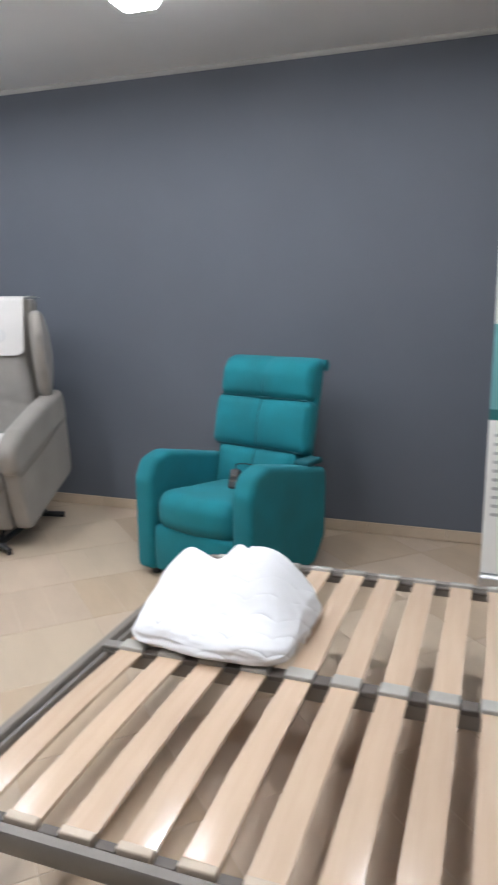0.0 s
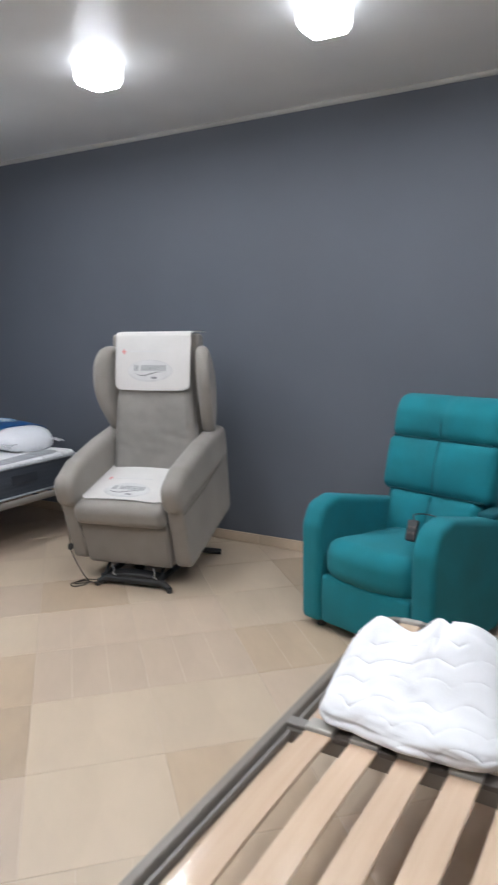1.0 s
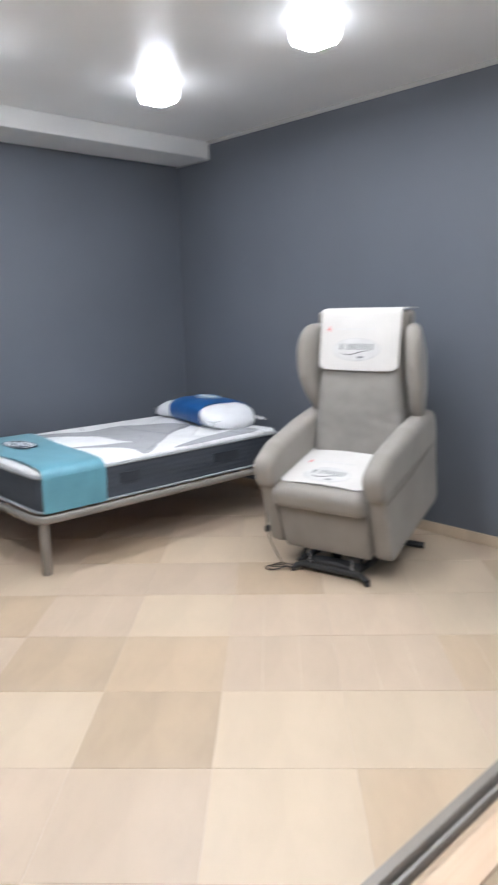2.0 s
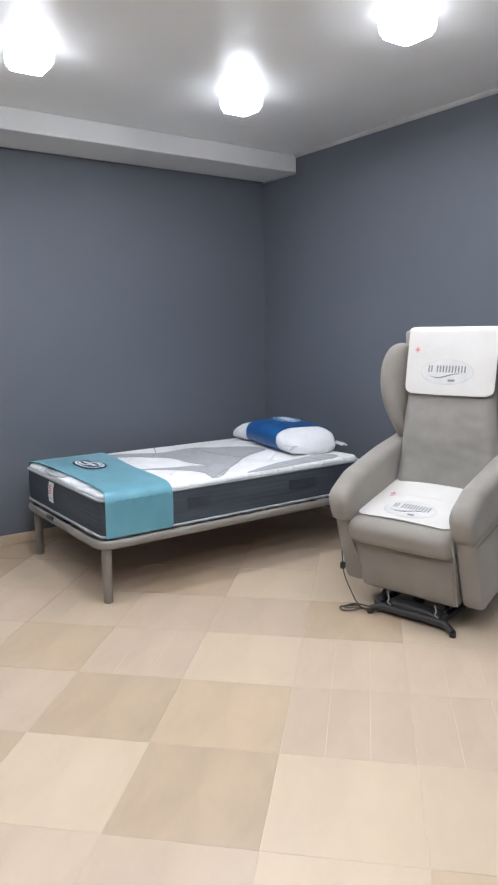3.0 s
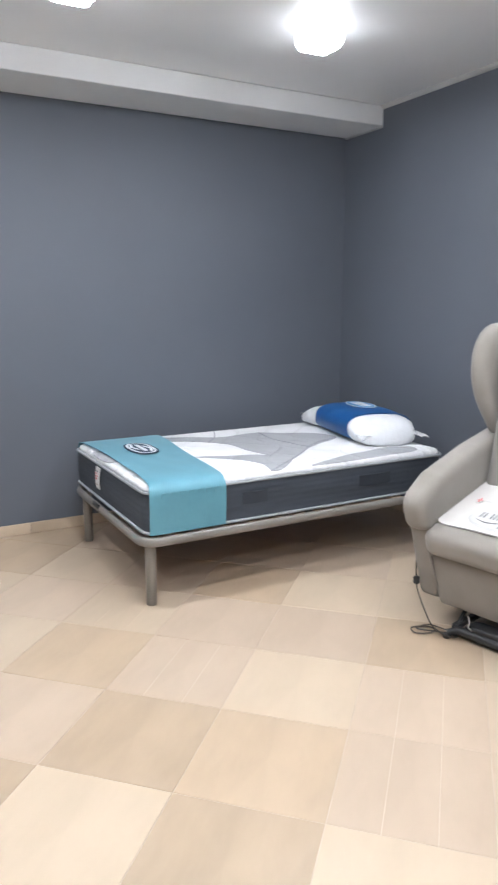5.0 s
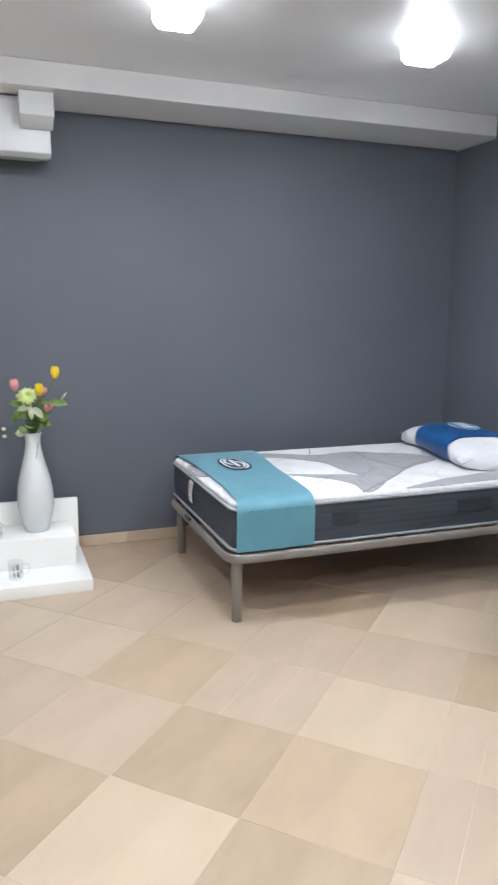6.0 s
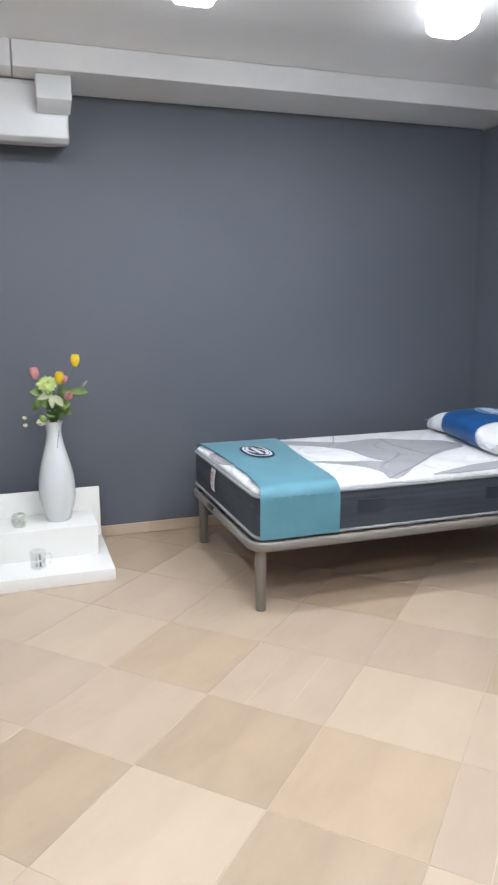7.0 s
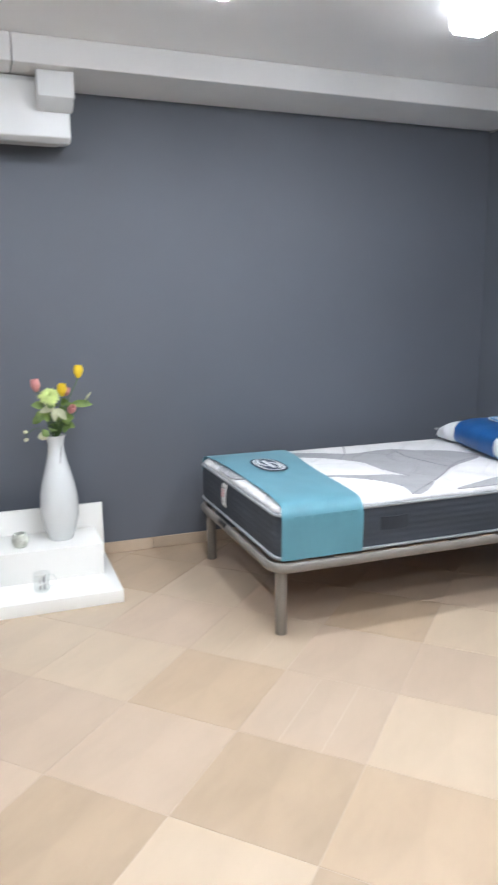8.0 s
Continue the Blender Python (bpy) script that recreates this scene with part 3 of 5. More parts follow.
def mattress():
    t = thing("mattress", pose(0, 0, 0), "white quilted mattress with charcoal sides and grey waves", "mattress")
    cx, cy = (MX0 + MX1) / 2, (MY0 + MY1) / 2
    w, l = MX1 - MX0, MY1 - MY0

    b = BM()
    out = round_corners([(-w / 2, -l / 2), (w / 2, -l / 2), (w / 2, l / 2), (-w / 2, l / 2)], 0.07, 6)
    zs = [-0.100, -0.094] + [-0.085 + 0.17 * i / 24 for i in range(25)] + [0.094, 0.100]
    rings = []
    for i, z in enumerate(zs):
        off = 0.006 * math.cos(z / 0.105 * math.pi / 2) - (0.0014 if i % 4 == 0 else 0.0) - (0.004 if i in (0, len(zs) - 1) else 0)
        ring = []
        for j, p in enumerate(out):
            d = (out[(j + 1) % len(out)] - out[j - 1]).normalized()
            ring.append(b.verts.new((p.x + d.y * off, p.y - d.x * off, z)))
        rings.append(ring)
    for a, c in zip(rings, rings[1:]):
        for s in range(len(out)):
            b.faces.new((a[s], a[(s + 1) % len(out)], c[(s + 1) % len(out)], c[s]))
    b.faces.new(rings[0][::-1])
    b.faces.new(rings[-1])
    for v in b.verts:
        v.co += Vector((cx, cy, MZ0 + 0.108))
    part("side", b, M_SIDE, t, "charcoal side panel with stitched lines", angle=25)
    # top panel: pillowy quilting
    b = BM()

    def quilt(p):
        if p.z > 0:
            return (p.x, p.y, p.z + quilt_rise(p.x, p.y, w, l))
        return p
    r = 0.07
    soft(b, w - 0.006, l - 0.006, 0.034, 0.017, quilt, 3, 44)
    for v in b.verts:
        x, y = v.co.x, v.co.y
        ax, ay = w / 2 - r, l / 2 - r
        if abs(x) > ax and abs(y) > ay:
            d = Vector((abs(x) - ax, abs(y) - ay))
            m = max(d.x, d.y)
            if d.length > 1e-6:
                d = d.normalized() * m
            v.co.x, v.co.y = math.copysign(ax + d.x, x), math.copysign(ay + d.y, y)
        v.co += Vector((cx, cy, MZ1 - 0.022))
    part("top_panel", b, M_TICK, t, "white quilted top panel", angle=60)
    top_inlays(t, cx, cy, w, l)
    loop = round_corners([(MX0 - 0.004, MY0 - 0.004), (MX1 + 0.004, MY0 - 0.004), (MX1 + 0.004, MY1 + 0.004), (MX0 - 0.004, MY1 + 0.004)], 0.07, 6)
    for z in (MZ0 + 0.010, MZ1 - 0.032):
        b = BM()
        tube(b, [(p.x, p.y, z) for p in loop], 0.0075, 8, True)
        part("piping", b, M_PIPE, t, "pale grey piping")
    for y0, y1 in ((-1.575, -1.435), (-0.865, -0.655)):
        b = BM()
        pts = [(MX1 + 0.004 + 0.010 * math.sin(math.pi * i / 8), y0 + (y1 - y0) * i / 8) for i in range(9)]
        sheet(b, [[(x, y, z) for z in (0.435, 0.455, 0.475, 0.495)] for x, y in pts], 0.006)
        part("handle", b, M_HANDLE, t, "dark webbing handle")
    # sewn-in label on the foot end
    b = BM()
    sheet(b, [[(0.640 + 0.012 * (1 - k), MY0 - 0.012 - 0.006 * math.sin(k * 3.1), 0.535 - 0.120 * k),
               (0.715 + 0.012 * (1 - k), MY0 - 0.011 - 0.008 * math.sin(k * 2.6), 0.535 - 0.120 * k)] for k in (0, 0.2, 0.4, 0.6, 0.8, 1.0)], 0.002)
    lab = part("label_tag", b, M_WHITE, t, "white sewn-in label")
    for z, mat, x0, x1 in ((0.512, M_PRINTM, 0.652, 0.705), (0.498, M_RED, 0.652, 0.700), (0.482, M_RED, 0.656, 0.698),
                           (0.467, M_RED, 0.652, 0.690), (0.440, M_PRINTG, 0.650, 0.698)):
        b = BM()
        block(b, x0, x1, MY0 - 0.0215, MY0 - 0.0195, z, z + 0.006, 0)
        part("print_bar", b, mat, lab)
    return t


mattress()


def bed_band():
    """A satin band laid over the foot of the mattress and down its side."""
    t = thing("bed_runner", pose(0, 0, 0), "teal satin advertising band over the mattress foot", "bed runner")
    zt = MZ1 + 0.0135
    prof = [(MX0 - 0.016, 0.49), (MX0 - 0.016, 0.53), (MX0 - 0.012, 0.562), (MX0 + 0.012, zt - 0.008), (MX0 + 0.05, zt)]
    prof += [(MX0 + 0.05 + (w_ - 0.0) * (MX1 - MX0 - 0.10), zt + 0.003 * math.sin(w_ * 9)) for w_ in [k / 14 for k in range(1, 14)]]
    prof += [(MX1 - 0.05, zt), (MX1 - 0.012, zt - 0.010), (MX1 + 0.014, 0.560), (MX1 + 0.017, 0.53), (MX1 + 0.018, 0.48), (MX1 + 0.017, 0.42), (MX1 + 0.016, 0.354)]
    grid = []
    n = 14
    for i, (x, z) in enumerate(prof):
        f = min(1, max(0, (x - MX0) / (MX1 - MX0)))
        ya, yb = -2.052 + 0.030 * math.sin(f * math.pi) * 1.0, -1.560 - 0.112 * f
        if f >= 1:
            ya, yb = -2.060, -1.672
        grid.append([(x + (0.002 * math.sin(j * 1.3 + i) if f >= 1 else 0), ya + (yb - ya) * j / n,
                      z + (0.0025 * fbm((x * 5, j * 0.6, 0)) if 0 < f < 1 else 0)) for j in range(n + 1)])
    b = BM()
    sheet(b, grid, 0.003)
    part("band", b, M_BAND, t, angle=60)
    z = zt + 0.0062

    def oval(a, c, x, y, rot=0.0, n=28, e=2.6):
        return [(x + a * math.copysign(abs(math.cos(k)) ** (2 / e), math.cos(k)) * math.cos(rot) - c * math.copysign(abs(math.sin(k)) ** (2 / e), math.sin(k)) * math.sin(rot),
                 y + a * math.copysign(abs(math.cos(k)) ** (2 / e), math.cos(k)) * math.sin(rot) + c * math.copysign(abs(math.sin(k)) ** (2 / e), math.sin(k)) * math.cos(rot))
                for k in (2 * math.pi * q / n for q in range(n))]
    emblem = None
    cx, cy = 0.622, -1.812
    for a, c, mat, dz in ((0.154, 0.080, M_NAVY, 0.0), (0.141, 0.067, M_WHITE, 0.0012), (0.127, 0.054, M_NAVY, 0.0024)):
        b = BM()
        prism(b, oval(a, c, cx, cy), z + dz - 0.001, z + dz + 0.001, 0, axes=(0, 1, 2))
        o = part("emblem", b, mat, emblem or t, "dark blue oval emblem with white marks" if emblem is None else "")
        emblem = emblem or o
    for off, x0, x1, wd, bow in ((0.0, -0.092, 0.092, 0.012, 0.0), (-0.032, -0.110, 0.045, 0.009, -0.011), (0.032, -0.045, 0.110, 0.009, 0.011)):
        b = BM()
        pts = curve_points([(cx + x0, cy + off * 0.7, z + 0.003), (cx + (x0 + x1) / 2, cy + off + bow, z + 0.003), (cx + x1, cy + off * 0.7, z + 0.003)], 6)
        sheet(b, [[p + Vector((0, -wd, 0)), p + Vector((0, wd, 0))] for p in pts], 0.0012)
        part("print_bar", b, M_WHITE, emblem)
    # faint tone-on-tone printing along the fold
    for k in range(7):
        b = BM()
        y = -2.0 + 0.045 * k
        block(b, MX1 + 0.0185, MX1 + 0.0200, y, y + 0.03, 0.520 + 0.004 * (k % 2), 0.548, 0)
        part("print_bar", b, M_BAND, t)
    return t


bed_band()


def pillow():
    t = thing("packed_pillow", pose(0.752, -0.405, MZ1 + 0.012, 0, 0, -12), "white pillow with blue wrap in clear plastic bag", "pillow")
    L_, W_, H_ = 0.90, 0.40, 0.165
    # half width and height along the pillow: gathered to a point at one end, full at the other
    spine = ((-0.53, 0.010, 0.020), (-0.48, 0.050, 0.050), (-0.40, 0.110, 0.090), (-0.30, 0.165, 0.132), (-0.20, 0.192, 0.158), (-0.05, 0.200, 0.165), (0.15, 0.200, 0.165),
             (0.30, 0.197, 0.158), (0.39, 0.186, 0.138), (0.44, 0.165, 0.105), (0.47, 0.130, 0.070), (0.478, 0.060, 0.040))

    def at_x(x):
        for (x0, w0, h0), (x1, w1, h1) in zip(spine, spine[1:]):
            if x <= x1:
                f = max(0, (x - x0) / (x1 - x0))
                return w0 + (w1 - w0) * f, h0 + (h1 - h0) * f
        return spine[-1][1:]

    def ring_at(x, grow, crinkle):
        w, h = at_x(x)
        out = []
        for q in range(40):
            a = 2 * math.pi * q / 40
            ca, sa = math.cos(a), math.sin(a)
            y = (w + grow) * math.copysign(abs(ca) ** 0.72, ca)
            z = (h / 2 + grow) * math.copysign(abs(sa) ** 0.72, sa)
            n = 1 + (crinkle if x < 0.32 else 2.2 * crinkle) * fbm((x * 8, y * 9, z * 9 + 3))
            # the gathered end is pulled towards the near corner
            out.append(Vector((x + 0.012 * math.sin(y * 9), y * n - 0.16 * max(0.0, (-0.2 - x) / 0.33) ** 0.8, max(-h / 2, z * n) + h / 2 - 0.004)))
        return out
    b = BM()
    xs = [-0.53 + 1.008 * k / 48 for k in range(49)]
    rings = [[b.verts.new(p) for p in ring_at(x, 0.0, 0.07 if -0.23 > x or x > 0.31 else 0.02)] for x in xs]
    for p, q in zip(rings, rings[1:]):
        for i in range(40):
            b.faces.new((p[i], p[(i + 1) % 40], q[(i + 1) % 40], q[i]))
    b.faces.new(rings[0][::-1])
    b.faces.new(rings[-1])
    part("cushion", b, M_PILLOW, t, "white pillow filling", angle=70)
    # blue wrap round the middle
    b = BM()
    cols = [(lambda r: r + r[:1])(ring_at(-0.195 + 0.490 * k / 14, 0.007, 0.025)) for k in range(15)]
    sheet(b, cols, 0.003)
    wrap = part("wrap", b, M_BLUE, t, "glossy blue paper wrap", angle=70)
    for dx, dy, a, c, mat, dz in ((0.0, 0.02, 0.150, 0.078, M_WHITE, 0.0), (0.0, 0.02, 0.142, 0.071, M_PALEBLUE, 0.0012)):
        b = BM()
        prism(b, [(dx + a * math.cos(k), dy + c * math.sin(k)) for k in (2 * math.pi * q / 24 for q in range(24))], H_ + 0.0085 + dz, H_ + 0.0095 + dz, 0, axes=(0, 1, 2))
        part("emblem", b, mat, wrap)
    for dy in (-0.022, 0.004, 0.026):
        b = BM()
        block(b, -0.10, 0.09, dy + 0.012, dy + 0.028, H_ + 0.0105, H_ + 0.0118, 0)
        part("print_bar", b, M_WHITE, wrap)
    # clear bag: tips of gathered film at both ends and along the back
    for sx, sy, reach, wide in ((-1, -1, 0.10, 0.060), (-1, 1, 0.085, 0.055), (1, -1, 0.085, 0.055), (1, 1, 0.095, 0.060)):
        b = BM()
        root = Vector((sx * (L_ / 2 - 0.075), (sy * (W_ / 2 - 0.070) if sx > 0 else -0.13 + 0.02 * sy), H_ / 2 - 0.018))
        out = Vector((sx * 0.85, sy * (0.53 if sx > 0 else 0.16), 0)).normalized()
        side = Vector((-out.y, out.x, 0))
        grid = []
        for i in range(9):
            f = i / 8
            half = wide * (1 - f) ** 0.75 + 0.003
            grid.append([root + out * (0.03 + (reach + 0.03) * f) + side * (half * (j / 4 - 1)) + Vector((0, 0, -0.018 * f + 0.010 * fbm((j * 0.8 + sx, i * 0.6, sy * 2.0)) * (0.3 + f)))
                         for j in range(9)])
        sheet(b, grid, 0.001)
        part("bag_tip", b, M_FILM, t, "crinkled clear plastic bag corner", angle=70)
    return t


pillow()


# ---- grey riser armchair ----
def grey_armchair(m):
    t = thing("riser_armchair", m, "taupe fabric winged riser armchair, lifted, with white covers", "armchair")
    tilt = Matrix.Translation((0, 0.085, 0.155)) @ Matrix.Rotation(radians(15), 4, "X")

    def tp(p):
        return tilt @ Vector(p)
    for s in (-1, 1):
        xa, xb = (0.264, 0.370) if s > 0 else (-0.370, -0.264)
        # lower side panel
        out = round_corners([(0.012, -0.045), (0.69, -0.03), (0.735, 0.345), (-0.004, 0.352)], [0.05, 0.06, 0.032, 0.032], 5)
        b = BM()
        prism(b, out, xa + 0.004, xb - 0.004, 0.022, 4, fn=tp)
        part("side_panel", b, M_GREY, t)
        # padded arm
        out = round_corners([(-0.028, 0.312), (0.735, 0.304), (0.740, 0.520), (0.42, 0.536), (0.12, 0.528), (-0.045, 0.47)],
                            [0.058, 0.056, 0.060, 0.2, 0.10, 0.09], 7)
        b = BM()
        prism(b, out, xa - 0.006, xb + 0.006, 0.042, 5, fn=tp)
        part("arm_pad", b, M_GREY, t)
        # smooth inner side between seat and pad
        b = BM()
        prism(b, [(0.030, 0.22), (0.72, 0.22), (0.72, 0.42), (0.030, 0.42)], 0.2600 if s > 0 else -0.31, 0.31 if s > 0 else -0.2600, 0.002, 2, fn=tp)
        part("inner_panel", b, M_GREY, t)
        # seam line between pad and panel
        b = BM()
        tube(b, [tp((s * 0.373, y, 0.308 + 0.10 * max(0, y - 0.30))) for y in (0.0, 0.15, 0.3, 0.45, 0.6, 0.7)], 0.0018, 6)
        part("seam", b, M_SEAM, t)
    # seat cushion
    b = BM()

    def seat_fn(p):
        e = max(0, 1 - (p.x / 0.27) ** 2) * max(0, 1 - (p.y / 0.33) ** 4)
        return (p.x, p.y, p.z + (0.022 * e if p.z > 0 else 0) + 0.003 * fbm((p.x * 5, p.y * 5, p.z * 5)))
    soft(b, 0.548, 0.60, 0.124, 0.050, seat_fn, 4, 8)
    for v in b.verts:
        v.co = tp((v.co.x - 0.010, v.co.y + 0.26, v.co.z + 0.273))
    part("seat", b, M_GREY, t, angle=60)
    # hinged footrest panel
    b = BM()

    def foot_fn(p):
        return (p.x * (0.965 + 0.28 * (p.z + 0.1)), p.y - 0.012 * math.cos(p.z * 14) * math.cos(p.x * 5), p.z)
    soft(b, 0.536, 0.075, 0.27, 0.025, foot_fn, 3, 6)
    for v in b.verts:
        v.co = tp((v.co.x - 0.006, v.co.y + 0.040, v.co.z + 0.085))
    part("footrest", b, M_GREY, t, angle=60)
    # back shell and cushion
    b = BM()
    out = round_corners([(0.56, 0.50), (0.655, 0.50), (0.640, 1.368), (0.60, 1.382), (0.545, 1.376)], [0.02, 0.03, 0.04, 0.02, 0.02], 4)
    prism(b, out, -0.300, 0.252, 0.016, 3)
    part("back_shell", b, M_GREY, t)
    b = BM()

    def back_fn(p):
        e = max(0, 1 - (p.x / 0.24) ** 2) * max(0, 1 - (p.z / 0.42) ** 2)
        f = 0.035 * e + 0.006 * fbm((p.x * 6, p.z * 6, 1.0)) * (1 if p.y < 0 else 0)
        crease = 0.007 * math.exp(-((p.z + 0.13 + p.x * 0.25) / 0.014) ** 2) * max(0, p.x) / 0.2
        crease += 0.006 * math.exp(-((p.z + 0.20 - p.x * 0.35) / 0.016) ** 2) * max(0, p.x - 0.03) / 0.2
        crease += 0.004 * math.exp(-((p.z + 0.26 + p.x * 0.15) / 0.018) ** 2) * max(0, 0.10 - p.x) / 0.3
        crease += 0.004 * fbm((p.x * 3, p.z * 11, 4.0))
        return (p.x * (1.045 - 0.12 * (p.z / 0.4)) - 0.012 * (p.z / 0.4), p.y - f + crease - 0.02 + 0.055 * (p.z / 0.4), p.z)
    soft(b, 0.468, 0.12, 0.80, 0.045, back_fn, 4, 46)
    for v in b.verts:
        v.co += Vector((0, 0.525, 0.962))
    part("back_cushion", b, M_GREYD, t, "smooth grey back cushion", angle=60)
    # wings
    for s in (-1, 1):
        out = smooth_loop([(0.52, 0.79), (0.44, 0.93), (0.395, 1.08), (0.405, 1.22), (0.47, 1.305), (0.57, 1.295), (0.640, 1.17), (0.640, 0.98), (0.58, 0.80)], 5)
        b = BM()

        def wing_fn(c):
            lean = 0.05 * max(0.0, (0.56 - c.y) / 0.16) * (1.0 - 0.6 * max(0, (0.95 - c.z) / 0.2))
            return Vector((c.x + s * lean + (0.062 * (1.17 - c.z) if s > 0 else 0.0), c.y, c.z + 0.02 * max(0.0, (1.0 - c.z) / 0.2)))
        xa, xb = (0.246, 0.328) if s > 0 else (-0.322, -0.244)
        prism(b, out, xa, xb, 0.040, 5, fn=wing_fn)
        part("wing", b, M_GREY, t, angle=60)
    # lift mechanism
    b = BM()
    tube(b, [(-0.182, 0.052, 0.020), (-0.14, 0.078, 0.036), (0.20, 0.078, 0.036), (0.258, 0.045, 0.020)], [0.015, 0.020, 0.020, 0.016], 10)
    part("front_bar", b, M_BLACK, t, "black steel floor bar")
    for s in (-1, 1):
        b = BM()
        block(b, s * 0.17 - 0.014, s * 0.17 + 0.014, 0.085, 0.72, 0.024, 0.052, 0.004, 1)
        part("base_rail", b, M_BLACK, t)
        b = BM()
        tube(b, [(s * 0.17, 0.70, 0.03), (s * 0.26, 0.725, 0.022), (s * 0.30, 0.735, 0.018)], 0.018, 10)
        part("rear_foot", b, M_BLACK, t)
        b = BM()
        tube(b, [(s * 0.17, 0.12, 0.045), (s * 0.17, 0.20, 0.12), (s * 0.17, 0.14, 0.19)], 0.010, 8)
        part("lift_arm", b, M_BLACK, t)
        b = BM()
        tube(b, [(s * 0.19, 0.70, 0.045), (s * 0.19, 0.40, 0.18), (s * 0.19, 0.52, 0.31)], 0.016, 8)
        part("lift_arm", b, M_BLACK, t)
        b = BM()
        fx = 0.256 if s > 0 else -0.180
        tube(b, [(fx, 0.046, 0.0), (fx, 0.046, 0.020)], 0.015, 10)
        part("foot_pad", b, M_PLASTIC, t)
    b = BM()
    tube(b, [(0.0, 0.20, 0.07), (0.0, 0.55, 0.20)], 0.030, 12)
    part("actuator", b, M_BLACK, t, "black motor tube")
    # cover plate over the front bar, and the clips that hold it
    b = BM()
    soft(b, 0.30, 0.085, 0.030, 0.012, lambda p: (p.x, p.y, p.z + 0.012 * (1 - (p.x / 0.15) ** 2)), 3, 6, (0.03, 0.115, 0.050))
    part("cover_plate", b, M_BLACK, t, "black moulded cover plate")
    for x in (-0.10, 0.15):
        b = BM()
        tube(b, curve_points([(x, 0.075, 0.115), (x + 0.012, 0.066, 0.090), (x + 0.004, 0.070, 0.070), (x + 0.022, 0.068, 0.060)], 5), 0.0036, 8)
        part("clip", b, M_CHROME, t, "bent zinc clip")
    # piping down both edges of the footrest
    for s in (-1, 1):
        b = BM()
        tube(b, curve_points([tp((s * 0.258, -0.006, 0.300)), tp((s * 0.268, -0.012, 0.235)), tp((s * 0.264, -0.010, 0.16)), tp((s * 0.256, 0.0, 0.06)), tp((s * 0.246, 0.012, -0.035))], 6), 0.0055, 8)
        part("piping", b, M_GREYD, t, "rounded fabric piping")
        b = BM()
        tube(b, curve_points([tp((s * 0.262, -0.004, 0.200)), tp((s * 0.2605, -0.003, 0.13)), tp((s * 0.2545, 0.006, 0.05)), tp((s * 0.245, 0.018, -0.03))], 6), 0.0030, 6)
        part("seam", b, M_SEAM, t, "dark sewn seam")
    # under tray
    b = BM()
    block(b, -0.262, 0.262, 0.07, 0.66, -0.036, 0.03, 0.004, 1)
    for v in b.verts:
        v.co = tp(v.co)
    part("underframe", b, M_BLACK, t)
    # cable
    b = BM()
    tube(b, curve_points([(-0.365, 0.14, 0.44), (-0.375, 0.09, 0.33), (-0.355, 0.06, 0.21), (-0.315, 0.03, 0.15), (-0.250, 0.01, 0.07), (-0.225, 0.02, 0.02),
                          (-0.28, -0.03, 0.008), (-0.325, 0.0, 0.008), (-0.27, 0.06, 0.010), (-0.17, 0.03, 0.014), (-0.14, 0.07, 0.010),
                          (-0.21, 0.05, 0.012), (-0.30, 0.00, 0.012), (-0.28, 0.07, 0.014), (-0.17, 0.09, 0.014), (-0.10, 0.16, 0.020)], 8), 0.0034, 6)
    cable = part("cable", b, M_CORD, t, "thin dark brown power cable coiled on the floor")
    b = BM()
    soft(b, 0.026, 0.024, 0.038, 0.009, None, 2, 2, (-0.352, 0.057, 0.205))
    part("cable_plug", b, M_PLASTIC, cable)
    return t


GX, GY, GA = 2.448, -1.070, 12.5
GREY_POSE = pose(GX, GY, 0, 0, 0, GA)
grey_armchair(GREY_POSE)


def bars(parent, rows, mat, mapf, thick=0.0006):
    """Bars of print laid on a cloth: rows of (u0, u1, v, height)."""
    for u0, u1, v, h in rows:
        b = BM()
        n = 6
        sheet(b, [[mapf(u0 + (u1 - u0) * i / n, v - h / 2), mapf(u0 + (u1 - u0) * i / n, v + h / 2)] for i in range(n + 1)], thick)
        part("print_bar", b, mat, parent)


def disc(parent, name, a, c, u, v, mat, mapf, label=""):
    b = BM()
    mid = b.verts.new(mapf(u, v))
    rings = [[b.verts.new(mapf(u + f * a * math.cos(k), v + f * c * math.sin(k))) for k in (2 * math.pi * q / 36 for q in range(36))] for f in (0.25, 0.5, 0.75, 1.0)]
    for i in range(36):
        j = (i + 1) % 36
        b.faces.new((mid, rings[0][i], rings[0][j]))
        for p, q in zip(rings, rings[1:]):
            b.faces.new((p[i], q[i], q[j], p[j]))
    # thin edge down to the cloth
    nrm = (rings[3][0].co - mid.co).cross(rings[3][9].co - mid.co).normalized()
    edge = [b.verts.new(p.co - nrm * 0.0012) for p in rings[3]]
    for i in range(36):
        b.faces.new((rings[3][i], edge[i], edge[(i + 1) % 36], rings[3][(i + 1) % 36]))
    return part(name, b, mat, parent, label)


